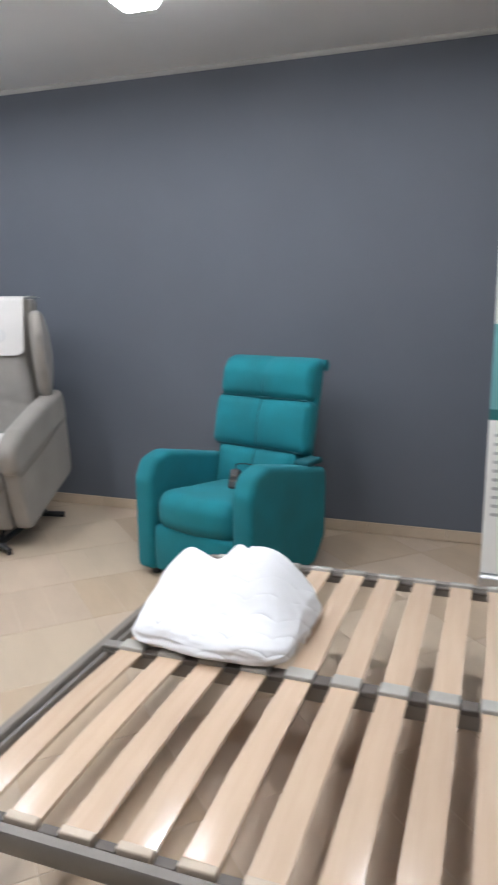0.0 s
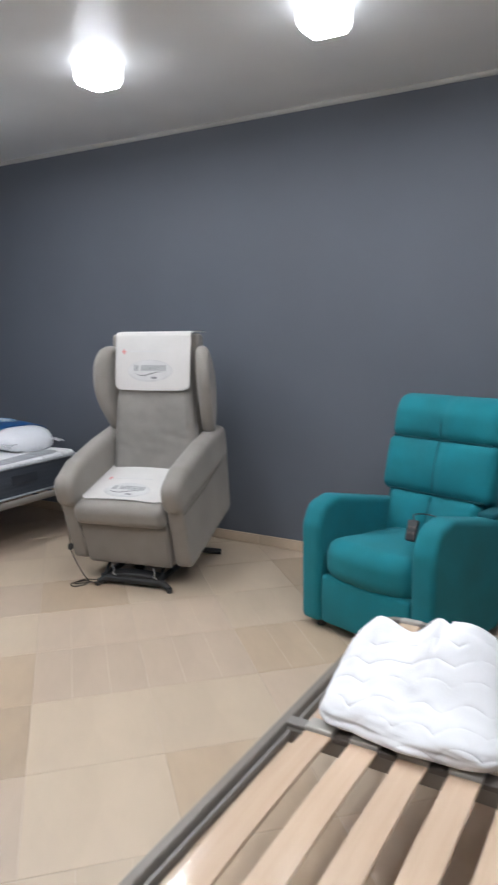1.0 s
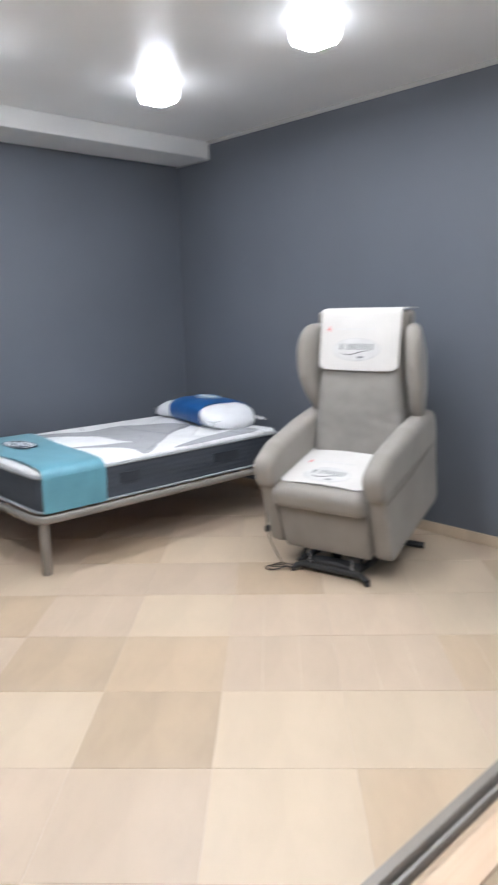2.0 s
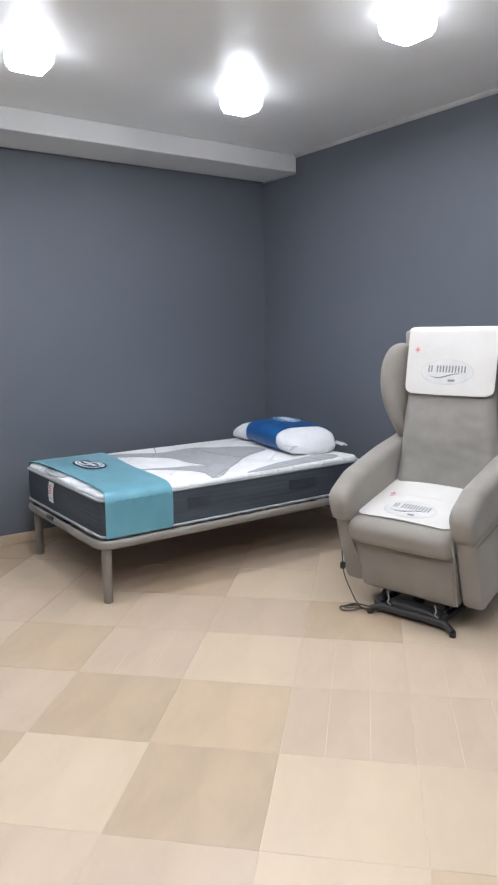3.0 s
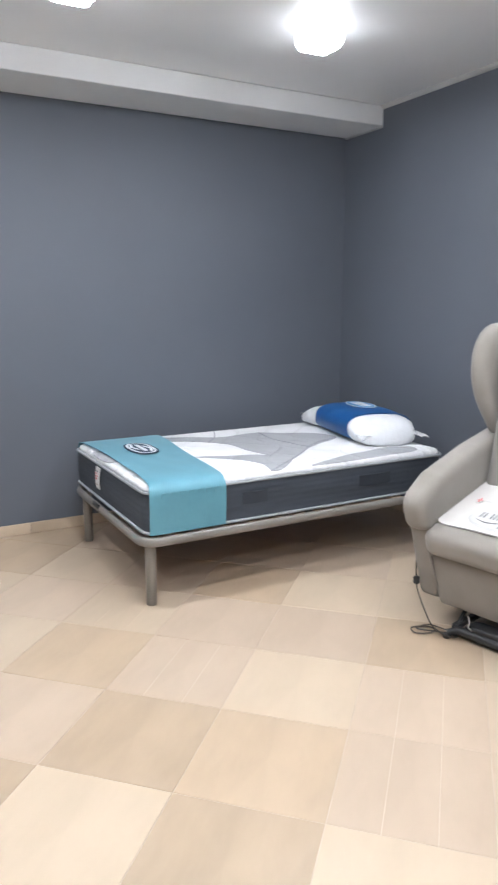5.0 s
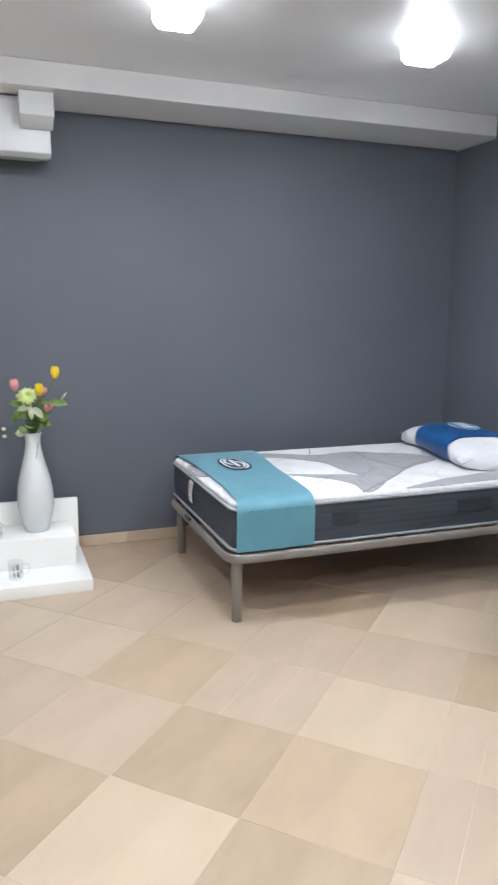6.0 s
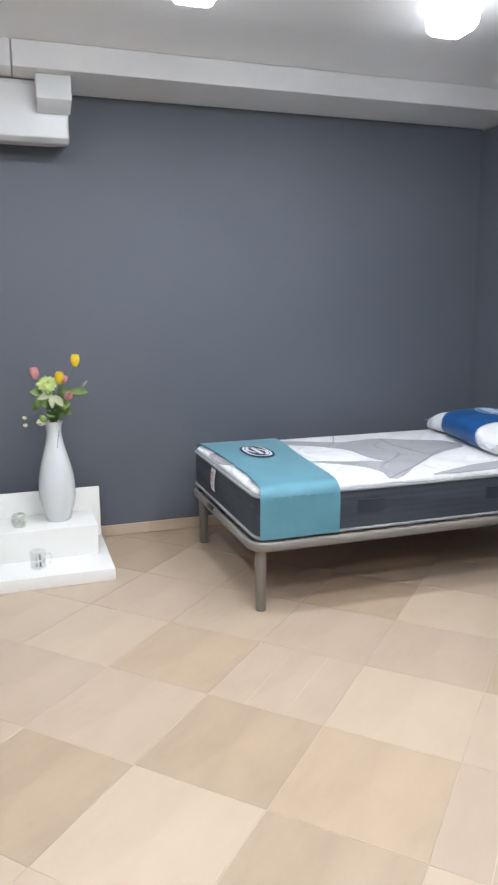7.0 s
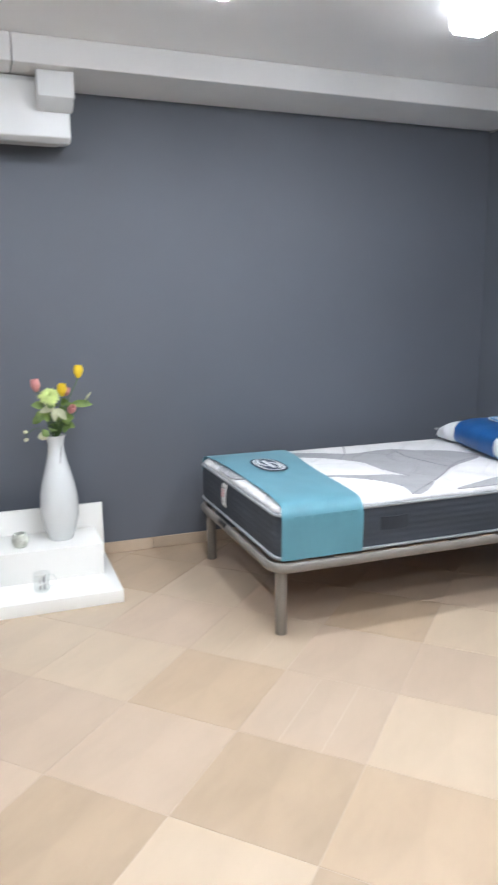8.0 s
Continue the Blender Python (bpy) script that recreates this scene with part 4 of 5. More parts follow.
def printed_cloth(t, mapf, scale=1.0):
    """The oval mark with a swoosh, dark lettering as bars, and a small red cross."""
    def up(u, v, lift):
        p, q, r = mapf(u, v), mapf(u + 0.01, v), mapf(u, v + 0.01)
        return p + (q - p).cross(r - p).normalized() * lift
    disc(t, "emblem", 0.136 * scale, 0.057 * scale, 0.0, 0.0, M_PRINTG, lambda u, v: up(u, v, 0.0034), "pale grey oval mark")
    disc(t, "emblem", 0.128 * scale, 0.051 * scale, 0.0, 0.002, M_PRINTP, lambda u, v: up(u, v, 0.0041))
    f = lambda u, v: up(u, v, 0.0048)
    # lettering stands in as plain bars
    bars(t, [((-0.092 + 0.0150 * k) * scale, (-0.0845 + 0.0150 * k) * scale, 0.014 * scale, 0.030 * scale) for k in range(13) if k != 2], M_PRINTM, f)
    bars(t, [(0.014 * scale, 0.048 * scale, -0.036 * scale, 0.010 * scale)], M_PRINTM, f)
    b = BM()
    n = 16
    sheet(b, [[f(scale * (-0.092 + 0.178 * i / n), scale * (-0.014 - 0.012 * math.sin(i / n * 5.2) * (1 - 0.3 * i / n) - 0.0022 * math.sin(math.pi * i / n))),
               f(scale * (-0.092 + 0.178 * i / n), scale * (-0.014 - 0.012 * math.sin(i / n * 5.2) * (1 - 0.3 * i / n) + 0.0022 * math.sin(math.pi * i / n)))] for i in range(n + 1)], 0.0012)
    part("swoosh", b, M_PRINTD, t)
    disc(t, "cross_mark", 0.019 * scale, 0.019 * scale, -0.165 * scale, 0.098 * scale, M_COVER, f)
    g = lambda u, v: up(u, v, 0.0055)
    bars(t, [(-0.178 * scale, -0.152 * scale, 0.098 * scale, 0.008 * scale), (-0.169 * scale, -0.161 * scale, 0.098 * scale, 0.026 * scale)], M_RED, g)
    bars(t, [(-0.135 * scale, 0.03 * scale, 0.100 * scale, 0.007 * scale), (0.045 * scale, 0.095 * scale, 0.100 * scale, 0.006 * scale)], M_PRINTP, lambda u, v: up(u, v, 0.0036))


def head_cover():
    t = thing("headrest_cover", GREY_POSE, "white printed cloth hung over the armchair back", "headrest cover")
    W_ = 0.236

    def drape(u, v):
        # v: metres down the front from the top fold, u across
        zr = 1.388 - v - 0.962
        e = max(0, 1 - (u / 0.24) ** 2) * max(0, 1 - (zr / 0.42) ** 2)
        cushion = 0.445 - 0.035 * e + 0.055 * zr / 0.4
        return Vector((u, min(0.492, cushion - 0.013) + 0.0015 * math.sin(u * 30), 1.388 - v))
    n = 20
    grid = []
    for i in range(27):
        row = []
        for j in range(n + 1):
            u = -W_ + 2 * W_ * j / n
            if i < 6:
                p = Vector((u, 0.700 - 0.212 * i / 6, 1.389 + 0.004 * math.sin(math.pi * i / 6)))
            else:
                v = 0.005 + (i - 6) / 20 * 0.322
                cut = 0.0
                if v > 0.29:
                    cut = (1 - math.sqrt(max(0, 1 - ((v - 0.29) / 0.037) ** 2))) * 0.034
                p = drape(u * (1 - cut / W_), v)
            row.append(p)
        grid.append(row)
    b = BM()
    sheet(b, grid, 0.005)
    part("cloth", b, M_COVER, t, angle=70)
    printed_cloth(t, lambda u, v: drape(u * 1.05 - 0.006, 0.216 - v * 1.10) + Vector((0, 0.0, 0)))
    return t


head_cover()


def seat_cover():
    t = thing("seat_cover", GREY_POSE, "white printed cloth laid on the armchair seat", "seat cover")
    tilt = Matrix.Translation((0, 0.085, 0.155)) @ Matrix.Rotation(radians(15), 4, "X")

    def lay(u, v):
        # v: metres back from the front fold
        y = 0.030 + v
        e = max(0, 1 - (u / 0.27) ** 2) * max(0, 1 - ((y - 0.26) / 0.33) ** 4)
        z = 0.3370 + 0.022 * e + 0.005
        return tilt @ Vector((u - 0.012, y, z))
    n = 18
    grid = []
    for i in range(23):
        v = (i / 22) ** 1.7 * 0.425
        cut = 0.0
        if v < 0.06:
            cut = (1 - math.sqrt(max(0, 1 - ((0.06 - v) / 0.06) ** 2))) * 0.06
        half = 0.250 - cut + 0.003 * math.sin(v * 40)
        grid.append([lay(-half + 2 * half * j / n, v) for j in range(n + 1)][::-1])
    b = BM()
    sheet(b, grid, 0.005)
    part("cloth", b, M_COVER, t, angle=70)
    printed_cloth(t, lambda u, v: lay(u * 1.0 + 0.0, 0.098 + v * 1.35))
    return t


seat_cover()


# ---- teal armchair ----
def teal_armchair(m):
    t = thing("recliner_armchair", m, "teal fabric recliner armchair with rounded arms", "armchair")
    half = 0.362
    for s in (-1, 1):
        xa, xb = (half - 0.112, half) if s > 0 else (-half, -half + 0.112)
        out = round_corners([(0.0, 0.035), (0.56, 0.035), (0.655, 0.16), (0.665, 0.40), (0.66, 0.524), (0.15, 0.628), (0.04, 0.60), (0.0, 0.50)],
                            [0.040, 0.06, 0.08, 0.2, 0.042, 0.12, 0.09, 0.10], 8)
        b = BM()
        prism(b, out, xa, xb, 0.026, 4)
        part("arm", b, M_TEAL, t)
    # front panel of the footrest
    b = BM()
    soft(b, 2 * half - 0.232, 0.06, 0.235, 0.02, lambda p: (p.x, p.y - 0.014 * math.cos(p.x * 4) * math.cos(p.z * 9), p.z), 3, 6, (0, 0.045, 0.160))
    part("footrest", b, M_TEAL, t, angle=60)
    b = BM()

    def seat_fn(p):
        e = max(0, 1 - (p.x / 0.26) ** 4) * max(0, 1 - (p.y / 0.32) ** 6)
        return (p.x, p.y - (0.045 * max(0, 1 - (p.x / 0.26) ** 2) if p.y < 0 else 0), p.z - 0.055 * (p.y + 0.29) / 0.58 + (0.036 * e if p.z > 0 else 0) + 0.003 * fbm((p.x * 5, p.y * 5, p.z * 5)))
    soft(b, 2 * half - 0.228, 0.58, 0.17, 0.07, seat_fn, 5, 10, (0, 0.315, 0.347))
    part("seat", b, M_TEAL, t, angle=60)
    # lower body
    b = BM()
    block(b, -half + 0.115, half - 0.115, 0.08, 0.62, 0.05, 0.28, 0.01, 1)
    part("body", b, M_TEALDARK, t)
    # back: three padded bands, split by an upright seam, leaning back
    lean = Matrix.Translation((-0.022, 0.572, 0.353)) @ Matrix.Rotation(radians(-13), 4, "X")
    bands = [(0.0, 0.235), (0.235, 0.505), (0.505, 0.735)]
    for i, (z0, z1) in enumerate(bands):
        wd = (0.505, 0.615, 0.585)[i]
        b = BM()

        def band_fn(p, top=(i == 2), h=(z1 - z0)):
            e = max(0, 1 - (p.x / (wd / 2)) ** 4) * max(0, 1 - (p.z / (h / 2)) ** 2)
            seam = 0.016 * math.exp(-(p.x / 0.014) ** 2)
            y = p.y - (0.028 * e - seam if p.y < 0 else 0)
            if top:
                k = max(0, p.z / (h / 2))
                y += 0.055 * k * k
            return (p.x, y + 0.003 * fbm((p.x * 6, p.z * 6, 4)), p.z)
        soft(b, wd, 0.105, z1 - z0 + 0.006, 0.042, band_fn, 4, 18)
        for v in b.verts:
            v.co = lean @ (v.co + Vector((0, -0.012, (z0 + z1) / 2)))
        part("back_band", b, M_TEAL, t, angle=60)
    b = BM()
    out = round_corners([(0.0, 0.02), (0.052, 0.02), (0.056, 0.66), (0.050, 0.715), (0.02, 0.71), (0.0, 0.66)], [0.01, 0.02, 0.1, 0.02, 0.02, 0.05], 4)
    prism(b, out, -0.294, 0.294, 0.015, 3, fn=lambda c: lean @ c)
    part("back_shell", b, M_TEAL, t)
    b = BM()
    tube(b, [lean @ Vector((x, 0.062, 0.706)) for x in (-0.296, -0.290, -0.15, 0.0, 0.15, 0.296, 0.302)], [0.018, 0.030, 0.032, 0.032, 0.032, 0.030, 0.018], 14)
    part("head_roll", b, M_TEAL, t)
    for z, half_w in ((0.237, 0.268), (0.506, 0.276)):
        b = BM()
        tube(b, [lean @ Vector((-half_w + 2 * half_w * k / 10, -0.048, z)) for k in range(11)], 0.0055, 6)
        part("seam", b, M_TEALDARK, t, "dark sewn seam")
    for z0, z1 in ((0.03, 0.225), (0.25, 0.495), (0.52, 0.70)):
        b = BM()
        zm, hh = (z0 + z1) / 2, (z1 - z0) / 2
        tube(b, [lean @ Vector((0.0, -0.0655 - 0.0125 * (1 - ((z0 + (z1 - z0) * k / 8 - zm) / hh) ** 2) + (0.035 * (k / 8) ** 3 if z1 > 0.6 else 0), z0 + (z1 - z0) * k / 8)) for k in range(9)], 0.0032, 6)
        part("seam", b, M_TEALDARK, t, "dark sewn seam")
    # dark block standing in for the shaded gap between back and arm
    b = BM()
    soft(b, 0.085, 0.15, 0.03, 0.012, None, 2, 2, (half - 0.06, 0.575, 0.562))
    part("gap_shade", b, M_TEALDARK, t)
    for sx in (-1, 1):
        for y in (0.07, 0.53):
            b = BM()
            lathe(b, [(0, 0), (0.022, 0), (0.024, 0.006), (0.024, 0.05), (0, 0.05)], 14, (sx * 0.29, y, 0))
            part("foot", b, M_PLASTIC, t, "small black plastic foot")
    return t


TX, TY, TA = 3.833, -1.090, -17.0
TEAL_POSE = pose(TX, TY, 0, 0, 0, TA)
teal_armchair(TEAL_POSE)


def handset():
    t = thing("remote_handset", TEAL_POSE @ pose(0.146, 0.165, 0.535, 66, 0, 14), "black corded remote handset beside the teal armrest", "remote control")
    b = BM()
    soft(b, 0.050, 0.095, 0.026, 0.010, None, 3, 2)
    part("body", b, M_PLASTIC, t)
    for k in range(4):
        b = BM()
        soft(b, 0.012, 0.012, 0.006, 0.002, None, 1, 1, (0.010 if k % 2 else -0.010, 0.012 - 0.024 * (k // 2), 0.014))
        part("button", b, M_SEAM, t)
    b = BM()
    tube(b, curve_points([(0, 0.046, 0.0), (-0.012, 0.070, -0.02), (-0.006, 0.088, -0.07), (0.03, 0.094, -0.11), (0.075, 0.085, -0.10), (0.095, 0.06, -0.04), (0.098, 0.02, 0.0)], 8), 0.0032, 6)
    part("cable", b, M_PLASTIC, t, "thin black cord")
    return t


handset()


# ---- double slatted bed base ----
def slatted_base():
    t = thing("slatted_bed_base", pose(0, 0, 0), "double bed base with beech slats in a brown metal frame", "bed base")
    x0, x1, y0, y1, zt = 4.054, 5.955, -3.015, -1.440, 0.338
    for off, wid, z_lo, z_hi, mat in ((0.0, 0.030, 0.288, zt, M_FRAMED), (0.034, 0.016, 0.298, zt - 0.012, M_FRAME)):
        outer = round_corners([(x0 + off, y0 + off), (x1 - off, y0 + off), (x1 - off, y1 - off), (x0 + off, y1 - off)], 0.09, 7)
        b = BM()
        rings = []
        prof = [(0, z_lo + 0.006), (0, z_hi - 0.006), (0.004, z_hi), (wid - 0.004, z_hi), (wid, z_hi - 0.006), (wid, z_lo + 0.006), (wid - 0.004, z_lo), (0.004, z_lo)]
        n = len(outer)
        for i, p in enumerate(outer):
            d = (outer[(i + 1) % n] - outer[i - 1]).normalized()
            inn = Vector((-d.y, d.x))
            rings.append([b.verts.new((p.x + inn.x * a, p.y + inn.y * a, z)) for a, z in prof])
        for a, c in zip(rings, rings[1:] + rings[:1]):
            for s in range(8):
                b.faces.new((a[s], a[(s + 1) % 8], c[(s + 1) % 8], c[s]))
        part("rail", b, mat, t, angle=35)
    ym = -2.262
    b = BM()
    block(b, x0 + 0.03, x1 - 0.03, ym - 0.024, ym + 0.024, 0.285, 0.330, 0.004, 1)
    part("centre_bar", b, M_FRAMED, t)
    b = BM()
    block(b, x0 + 0.028, x0 + 0.095, ym - 0.020, ym + 0.020, 0.330, 0.344, 0.003, 1)
    part("bracket", b, M_FRAME, t)
    first = {}
    k = 0
    x = 4.184
    while x < x1 - 0.06:
        for half, (ya, yb) in enumerate(((y0 + 0.036, ym - 0.008), (ym + 0.008, y1 - 0.036))):
            if half not in first:
                b = BM()
                n = 10
                ln = yb - ya
                rows = []
                for i in range(n + 1):
                    f = i / n
                    z = 0.010 * math.sin(math.pi * f)
                    rows.append([(u, ln * f, z + 0.0010 * (1 - (u / 0.038) ** 2)) for u in (-0.0375, -0.034, -0.018, 0, 0.018, 0.034, 0.0375)])
                sheet(b, rows, 0.009)
                first[half] = part("slat", b, M_SLAT, t, angle=50)
                o = first[half]
            else:
                o = new("slat", first[half].data)
                o.parent = t
            o.matrix_basis = pose(x, ya, 0.336)
        for yy, key in ((ym, "mid"), (y1 - 0.044, "far"), (y0 + 0.044, "near")):
            if key not in first:
                b = BM()
                w_, d_ = {"mid": (0.040, 0.026), "far": (0.039, 0.014), "near": (0.0385, 0.012)}[key]
                soft(b, 2 * w_, 2 * d_, 0.022, 0.005, None, 2, 2)
                first[key] = part("slat_cap", b, M_PALECAP if key == "near" else M_CAP, t, "grey plastic slat holder")
                o = first[key]
            else:
                o = new("slat_cap", first[key].data)
                o.parent = t
            o.matrix_basis = pose(x, yy, 0.336 if key == "near" else 0.343)
            hk = "hold_" + key
            if hk not in first:
                b = BM()
                if key == "mid":
                    block(b, 0.040, 0.087, -0.026, 0.022, -0.012, 0.006, 0.003, 1)
                else:
                    block(b, 0.040, 0.089, -0.014, 0.014, -0.016, -0.004, 0.003, 1)
                first[hk] = part("holder_link", b, M_CAPD, t, "dark brown holder strip")
                o = first[hk]
            else:
                o = new("holder_link", first[hk].data)
                o.parent = t
            o.matrix_basis = pose(x, yy, 0.338)
        x += 0.1292
        k += 1
    for x, y in ((x0 + 0.085, y0 + 0.075), (x1 - 0.085, y0 + 0.075), (x0 + 0.085, y1 - 0.075), (x1 - 0.085, y1 - 0.075), (5.62, ym)):
        b = BM()
        lathe(b, [(0, 0), (0.022, 0), (0.024, 0.004), (0.028, 0.290), (0, 0.290)], 18, (x, y, 0))
        part("leg", b, M_FRAMED, t)
    return t


slatted_base()


def folded_quilt():
    """A white quilted mattress cover, folded up loosely in a heap."""
    t = thing("folded_mattress_cover", pose(4.408, -2.085, 0.352), "white quilted mattress cover folded in a loose heap", "mattress cover")
    b = BM()

    def step(v):
        v = max(0.0, min(1.0, v))
        return v * v * (3 - 2 * v)

    def heap(p):
        h = (p.z + 0.10) / 0.20
        x, y = p.x, p.y
        # the outline: squared, pulled out at the front corners
        x *= 1 + 0.05 * math.sin(y * 9 + 1) - 0.10 * h * (1 if x > 0 else 1.5)
        y *= 1 + 0.06 * math.sin(x * 11 + 0.5) - 0.12 * h
        rise = 0.42 + 0.42 * step((y + 0.19) / 0.28)
        rise += 0.20 * math.exp(-((x + 0.165) / 0.055) ** 2) * step((y + 0.10) / 0.2)
        rise += 0.34 * math.exp(-((x - 0.035 - 0.03 * math.copysign(1, x - 0.035)) / (0.05 if x < 0.035 else 0.13)) ** 2) * step((y + 0.12) / 0.2)
        rise *= 1 - 0.30 * step((x - 0.10) / 0.20)
        z = (p.z + 0.10) * rise
        fold = 0.010 * (abs(fbm((x * 4 + 3, y * 5, 2.0))) - 0.2) * step(h * 2)
        wr = 0.016 * fbm((p.x * 6, p.y * 6, p.z * 9 + 7))
        r = Vector((x, y, 0))
        if r.length > 1e-6:
            r += r.normalized() * wr
        return (r.x, r.y, max(0.0, z + fold))
    soft(b, 0.53, 0.43, 0.20, 0.075, heap, 7, 34)
    part("quilted_cloth", b, M_QUILT, t, angle=80)
    # loose corner of the cloth at the side
    b = BM()
    grid = []
    for i in range(8):
        f = i / 7
        grid.append([(0.190 + 0.066 * math.sin(f * 1.6), -0.02 + (0.13 - 0.05 * f) * j / 7, 0.085 - 0.070 * f * f - 0.010 * f + 0.004 * math.sin(j * 0.8)) for j in range(8)])
    sheet(b, grid, 0.012)
    part("loose_corner", b, M_QUILT, t, angle=80)
    return t


folded_quilt()


# ---- white display step with vase ----
def display_step():
    t = thing("display_stand", pose(0, 0, 0), "white lacquered stepped display stand against the wall", "display stand")
    b = BM()
    block(b, 0.150, 0.741, -3.95, -2.628, 0.0, 0.065, 0.003, 2)
    part("base_board", b, M_LACQ, t)
    b = BM()
    block(b, 0.176, 0.487, -3.200, -2.682, 0.0655, 0.230, 0.003, 2)
    part("raised_block", b, M_LACQ, t)
    b = BM()
    block(b, 0.150, 0.172, -3.95, -2.634, 0.0655, 0.362, 0.002, 2)
    part("back_board", b, M_LACQ, t)
    return t


display_step()
VX, VY, VZ = 0.315, -2.875, 0.2305


def vase():
    t = thing("flower_vase", pose(VX, VY, VZ), "tall white glazed ceramic bottle vase", "vase")
    b = BM()
    prof = [(0, 0), (0.058, 0), (0.064, 0.006), (0.079, 0.06), (0.0965, 0.13), (0.0985, 0.18), (0.095, 0.24), (0.084, 0.30), (0.068, 0.36),
            (0.052, 0.42), (0.042, 0.47), (0.0395, 0.505), (0.044, 0.535), (0.051, 0.552), (0.048, 0.554), (0.038, 0.535), (0.034, 0.50), (0.038, 0.46), (0.0, 0.42)]
    fine = []
    for (r0, z0), (r1, z1) in zip(prof, prof[1:]):
        fine += [(r0 + (r1 - r0) * k / 2, z0 + (z1 - z0) * k / 2) for k in range(2)]
    lathe(b, fine + [prof[-1]], 40)
    part("body", b, M_VASE, t, angle=60)
    b = BM()
    a0 = radians(20)
    pts = [(r * math.cos(a0 + 0.0) + 0.001, r * math.sin(a0) + dy, z) for r, z, dy in ((0.0395, 0.505, 0.012), (0.0420, 0.475, 0.006), (0.0475, 0.445, 0.0), (0.0545, 0.412, -0.008))]
    tube(b, pts, 0.0016, 6)
    part("painted_line", b, M_PRINTD, t, "thin dark painted line")
    return t


vase()


def petal_cup(bm_, base, axis, radius, height, n, layers, openness):
    """A bud of overlapping curved petals."""
    axis = Vector(axis).normalized()
    u = axis.orthogonal().normalized()
    v = axis.cross(u)
    for L_ in range(layers):
        rr = radius * (1 - 0.26 * L_)
        for k in range(n):
            a = 2 * math.pi * (k + 0.5 * L_) / n
            grid = []
            for i in range(6):
                f = i / 5
                row = []
                for j in range(5):
                    w = (j - 2) / 2 * (1.25 * 2 * math.pi / n / 2) * 1.2
                    prof = rr * (0.35 + 0.75 * math.sin(min(1, f * 1.25) * math.pi / 2) - (0.28 - openness) * max(0, f - 0.55) / 0.45)
                    drop = 0.12 * height * abs(j - 2) ** 2 / 4 * f
                    row.append(Vector(base) + axis * (height * f - drop) + (u * math.cos(a + w) + v * math.sin(a + w)) * prof)
                grid.append(row)
            sheet(bm_, grid, 0.0012)


def leaf(bm_, root, tip, width, up=(0, 0, 1), curl=0.15):
    root, tip = Vector(root), Vector(tip)
    d = tip - root
    side = d.cross(Vector(up)).normalized()
    nrm = side.cross(d).normalized()
    grid = []
    for i in range(8):
        f = i / 7
        w = width * math.sin(math.pi * min(0.98, f * 0.92 + 0.05)) ** 0.8
        c = root + d * f + nrm * d.length * curl * math.sin(math.pi * f)
        grid.append([c - side * w + nrm * w * 0.35, c, c + side * w + nrm * w * 0.35])
    sheet(bm_, grid, 0.0012)


NECK = Vector((VX, VY, VZ + 0.50))


def stem_to(t, head, bow=0.02):
    b = BM()
    head = Vector(head)
    lean = max(-0.020, min(0.020, (head.y - NECK.y) * 0.18))
    start = NECK + Vector((0, -lean * 0.3, -0.07))
    rim = NECK + Vector((max(-0.02, min(0.02, (head.x - NECK.x) * 0.3)), lean, 0.055))
    mid = rim.lerp(head, 0.5) + Vector((0, (rim.y - head.y) * 0.08, bow * 0.5))
    tube(b, [start] + curve_points([rim, mid, head], 5), 0.0028, 6)
    return part("stem", b, M_STEM, t)


def rose(name, head, mat, axis, label, size=1.0):
    t = thing(name, pose(0, 0, 0), label, "flower", "flowers in the vase")
    stem_to(t, head)
    b = BM()
    petal_cup(b, head, axis, 0.0235 * size, 0.064 * size, 6, 3, -0.04)
    part("bloom", b, mat, t)
    b = BM()
    for k in range(5):
        a = 2 * math.pi * k / 5
        leaf(b, head, Vector(head) + Vector((0.02 * math.cos(a), 0.02 * math.sin(a), 0.022)) * size, 0.006 * size)
    part("sepals", b, M_LEAF, t)
    return t


rose("yellow_rose", (VX + 0.02, -2.745, 1.078), M_YELLOW, (0.05, 0.05, 1), "yellow artificial rosebud on a green stem")
rose("yellow_rose", (VX + 0.045, -2.832, 0.990), M_YELLOW, (0.2, 0.0, 1), "yellow artificial rosebud on a green stem")
rose("pink_rose", (VX + 0.01, -2.952, 1.015), M_PINK, (0.05, -0.15, 1), "dusty pink artificial rosebud on a green stem")
rose("pink_rose", (VX + 0.05, -2.800, 0.905), M_PINK, (0.7, 0.25, 0.6), "dusty pink artificial rosebud, drooping", 0.85)
rose("pink_rose", (VX + 0.0, -2.812, 0.985), M_PINK, (0.1, 0.3, 1), "dusty pink artificial rosebud on a green stem", 0.7)


def chrysanthemum(head):
    t = thing("green_chrysanthemum", pose(0, 0, 0), "lime green artificial chrysanthemum bloom", "flower", "flowers in the vase")
    stem_to(t, head)
    b = BM()
    axis = Vector((0.75, -0.05, 0.65)).normalized()
    u = axis.orthogonal().normalized()
    v = axis.cross(u)
    rng = random.Random(3)
    for ringn, (n, r, lift) in enumerate(((26, 0.055, 0.000), (22, 0.050, 0.010), (18, 0.042, 0.019), (13, 0.031, 0.026), (8, 0.018, 0.032))):
        for k in range(n):
            a = 2 * math.pi * (k + 0.4 * ringn) / n + 0.1 * rng.random()
            d = u * math.cos(a) + v * math.sin(a)
            leaf(b, Vector(head) + d * 0.004 + axis * lift * 0.5, Vector(head) + d * r * (0.9 + 0.2 * rng.random()) + axis * (lift + 0.004), 0.0055, axis, 0.2)
    part("bloom", b, M_LIME, t)
    return t


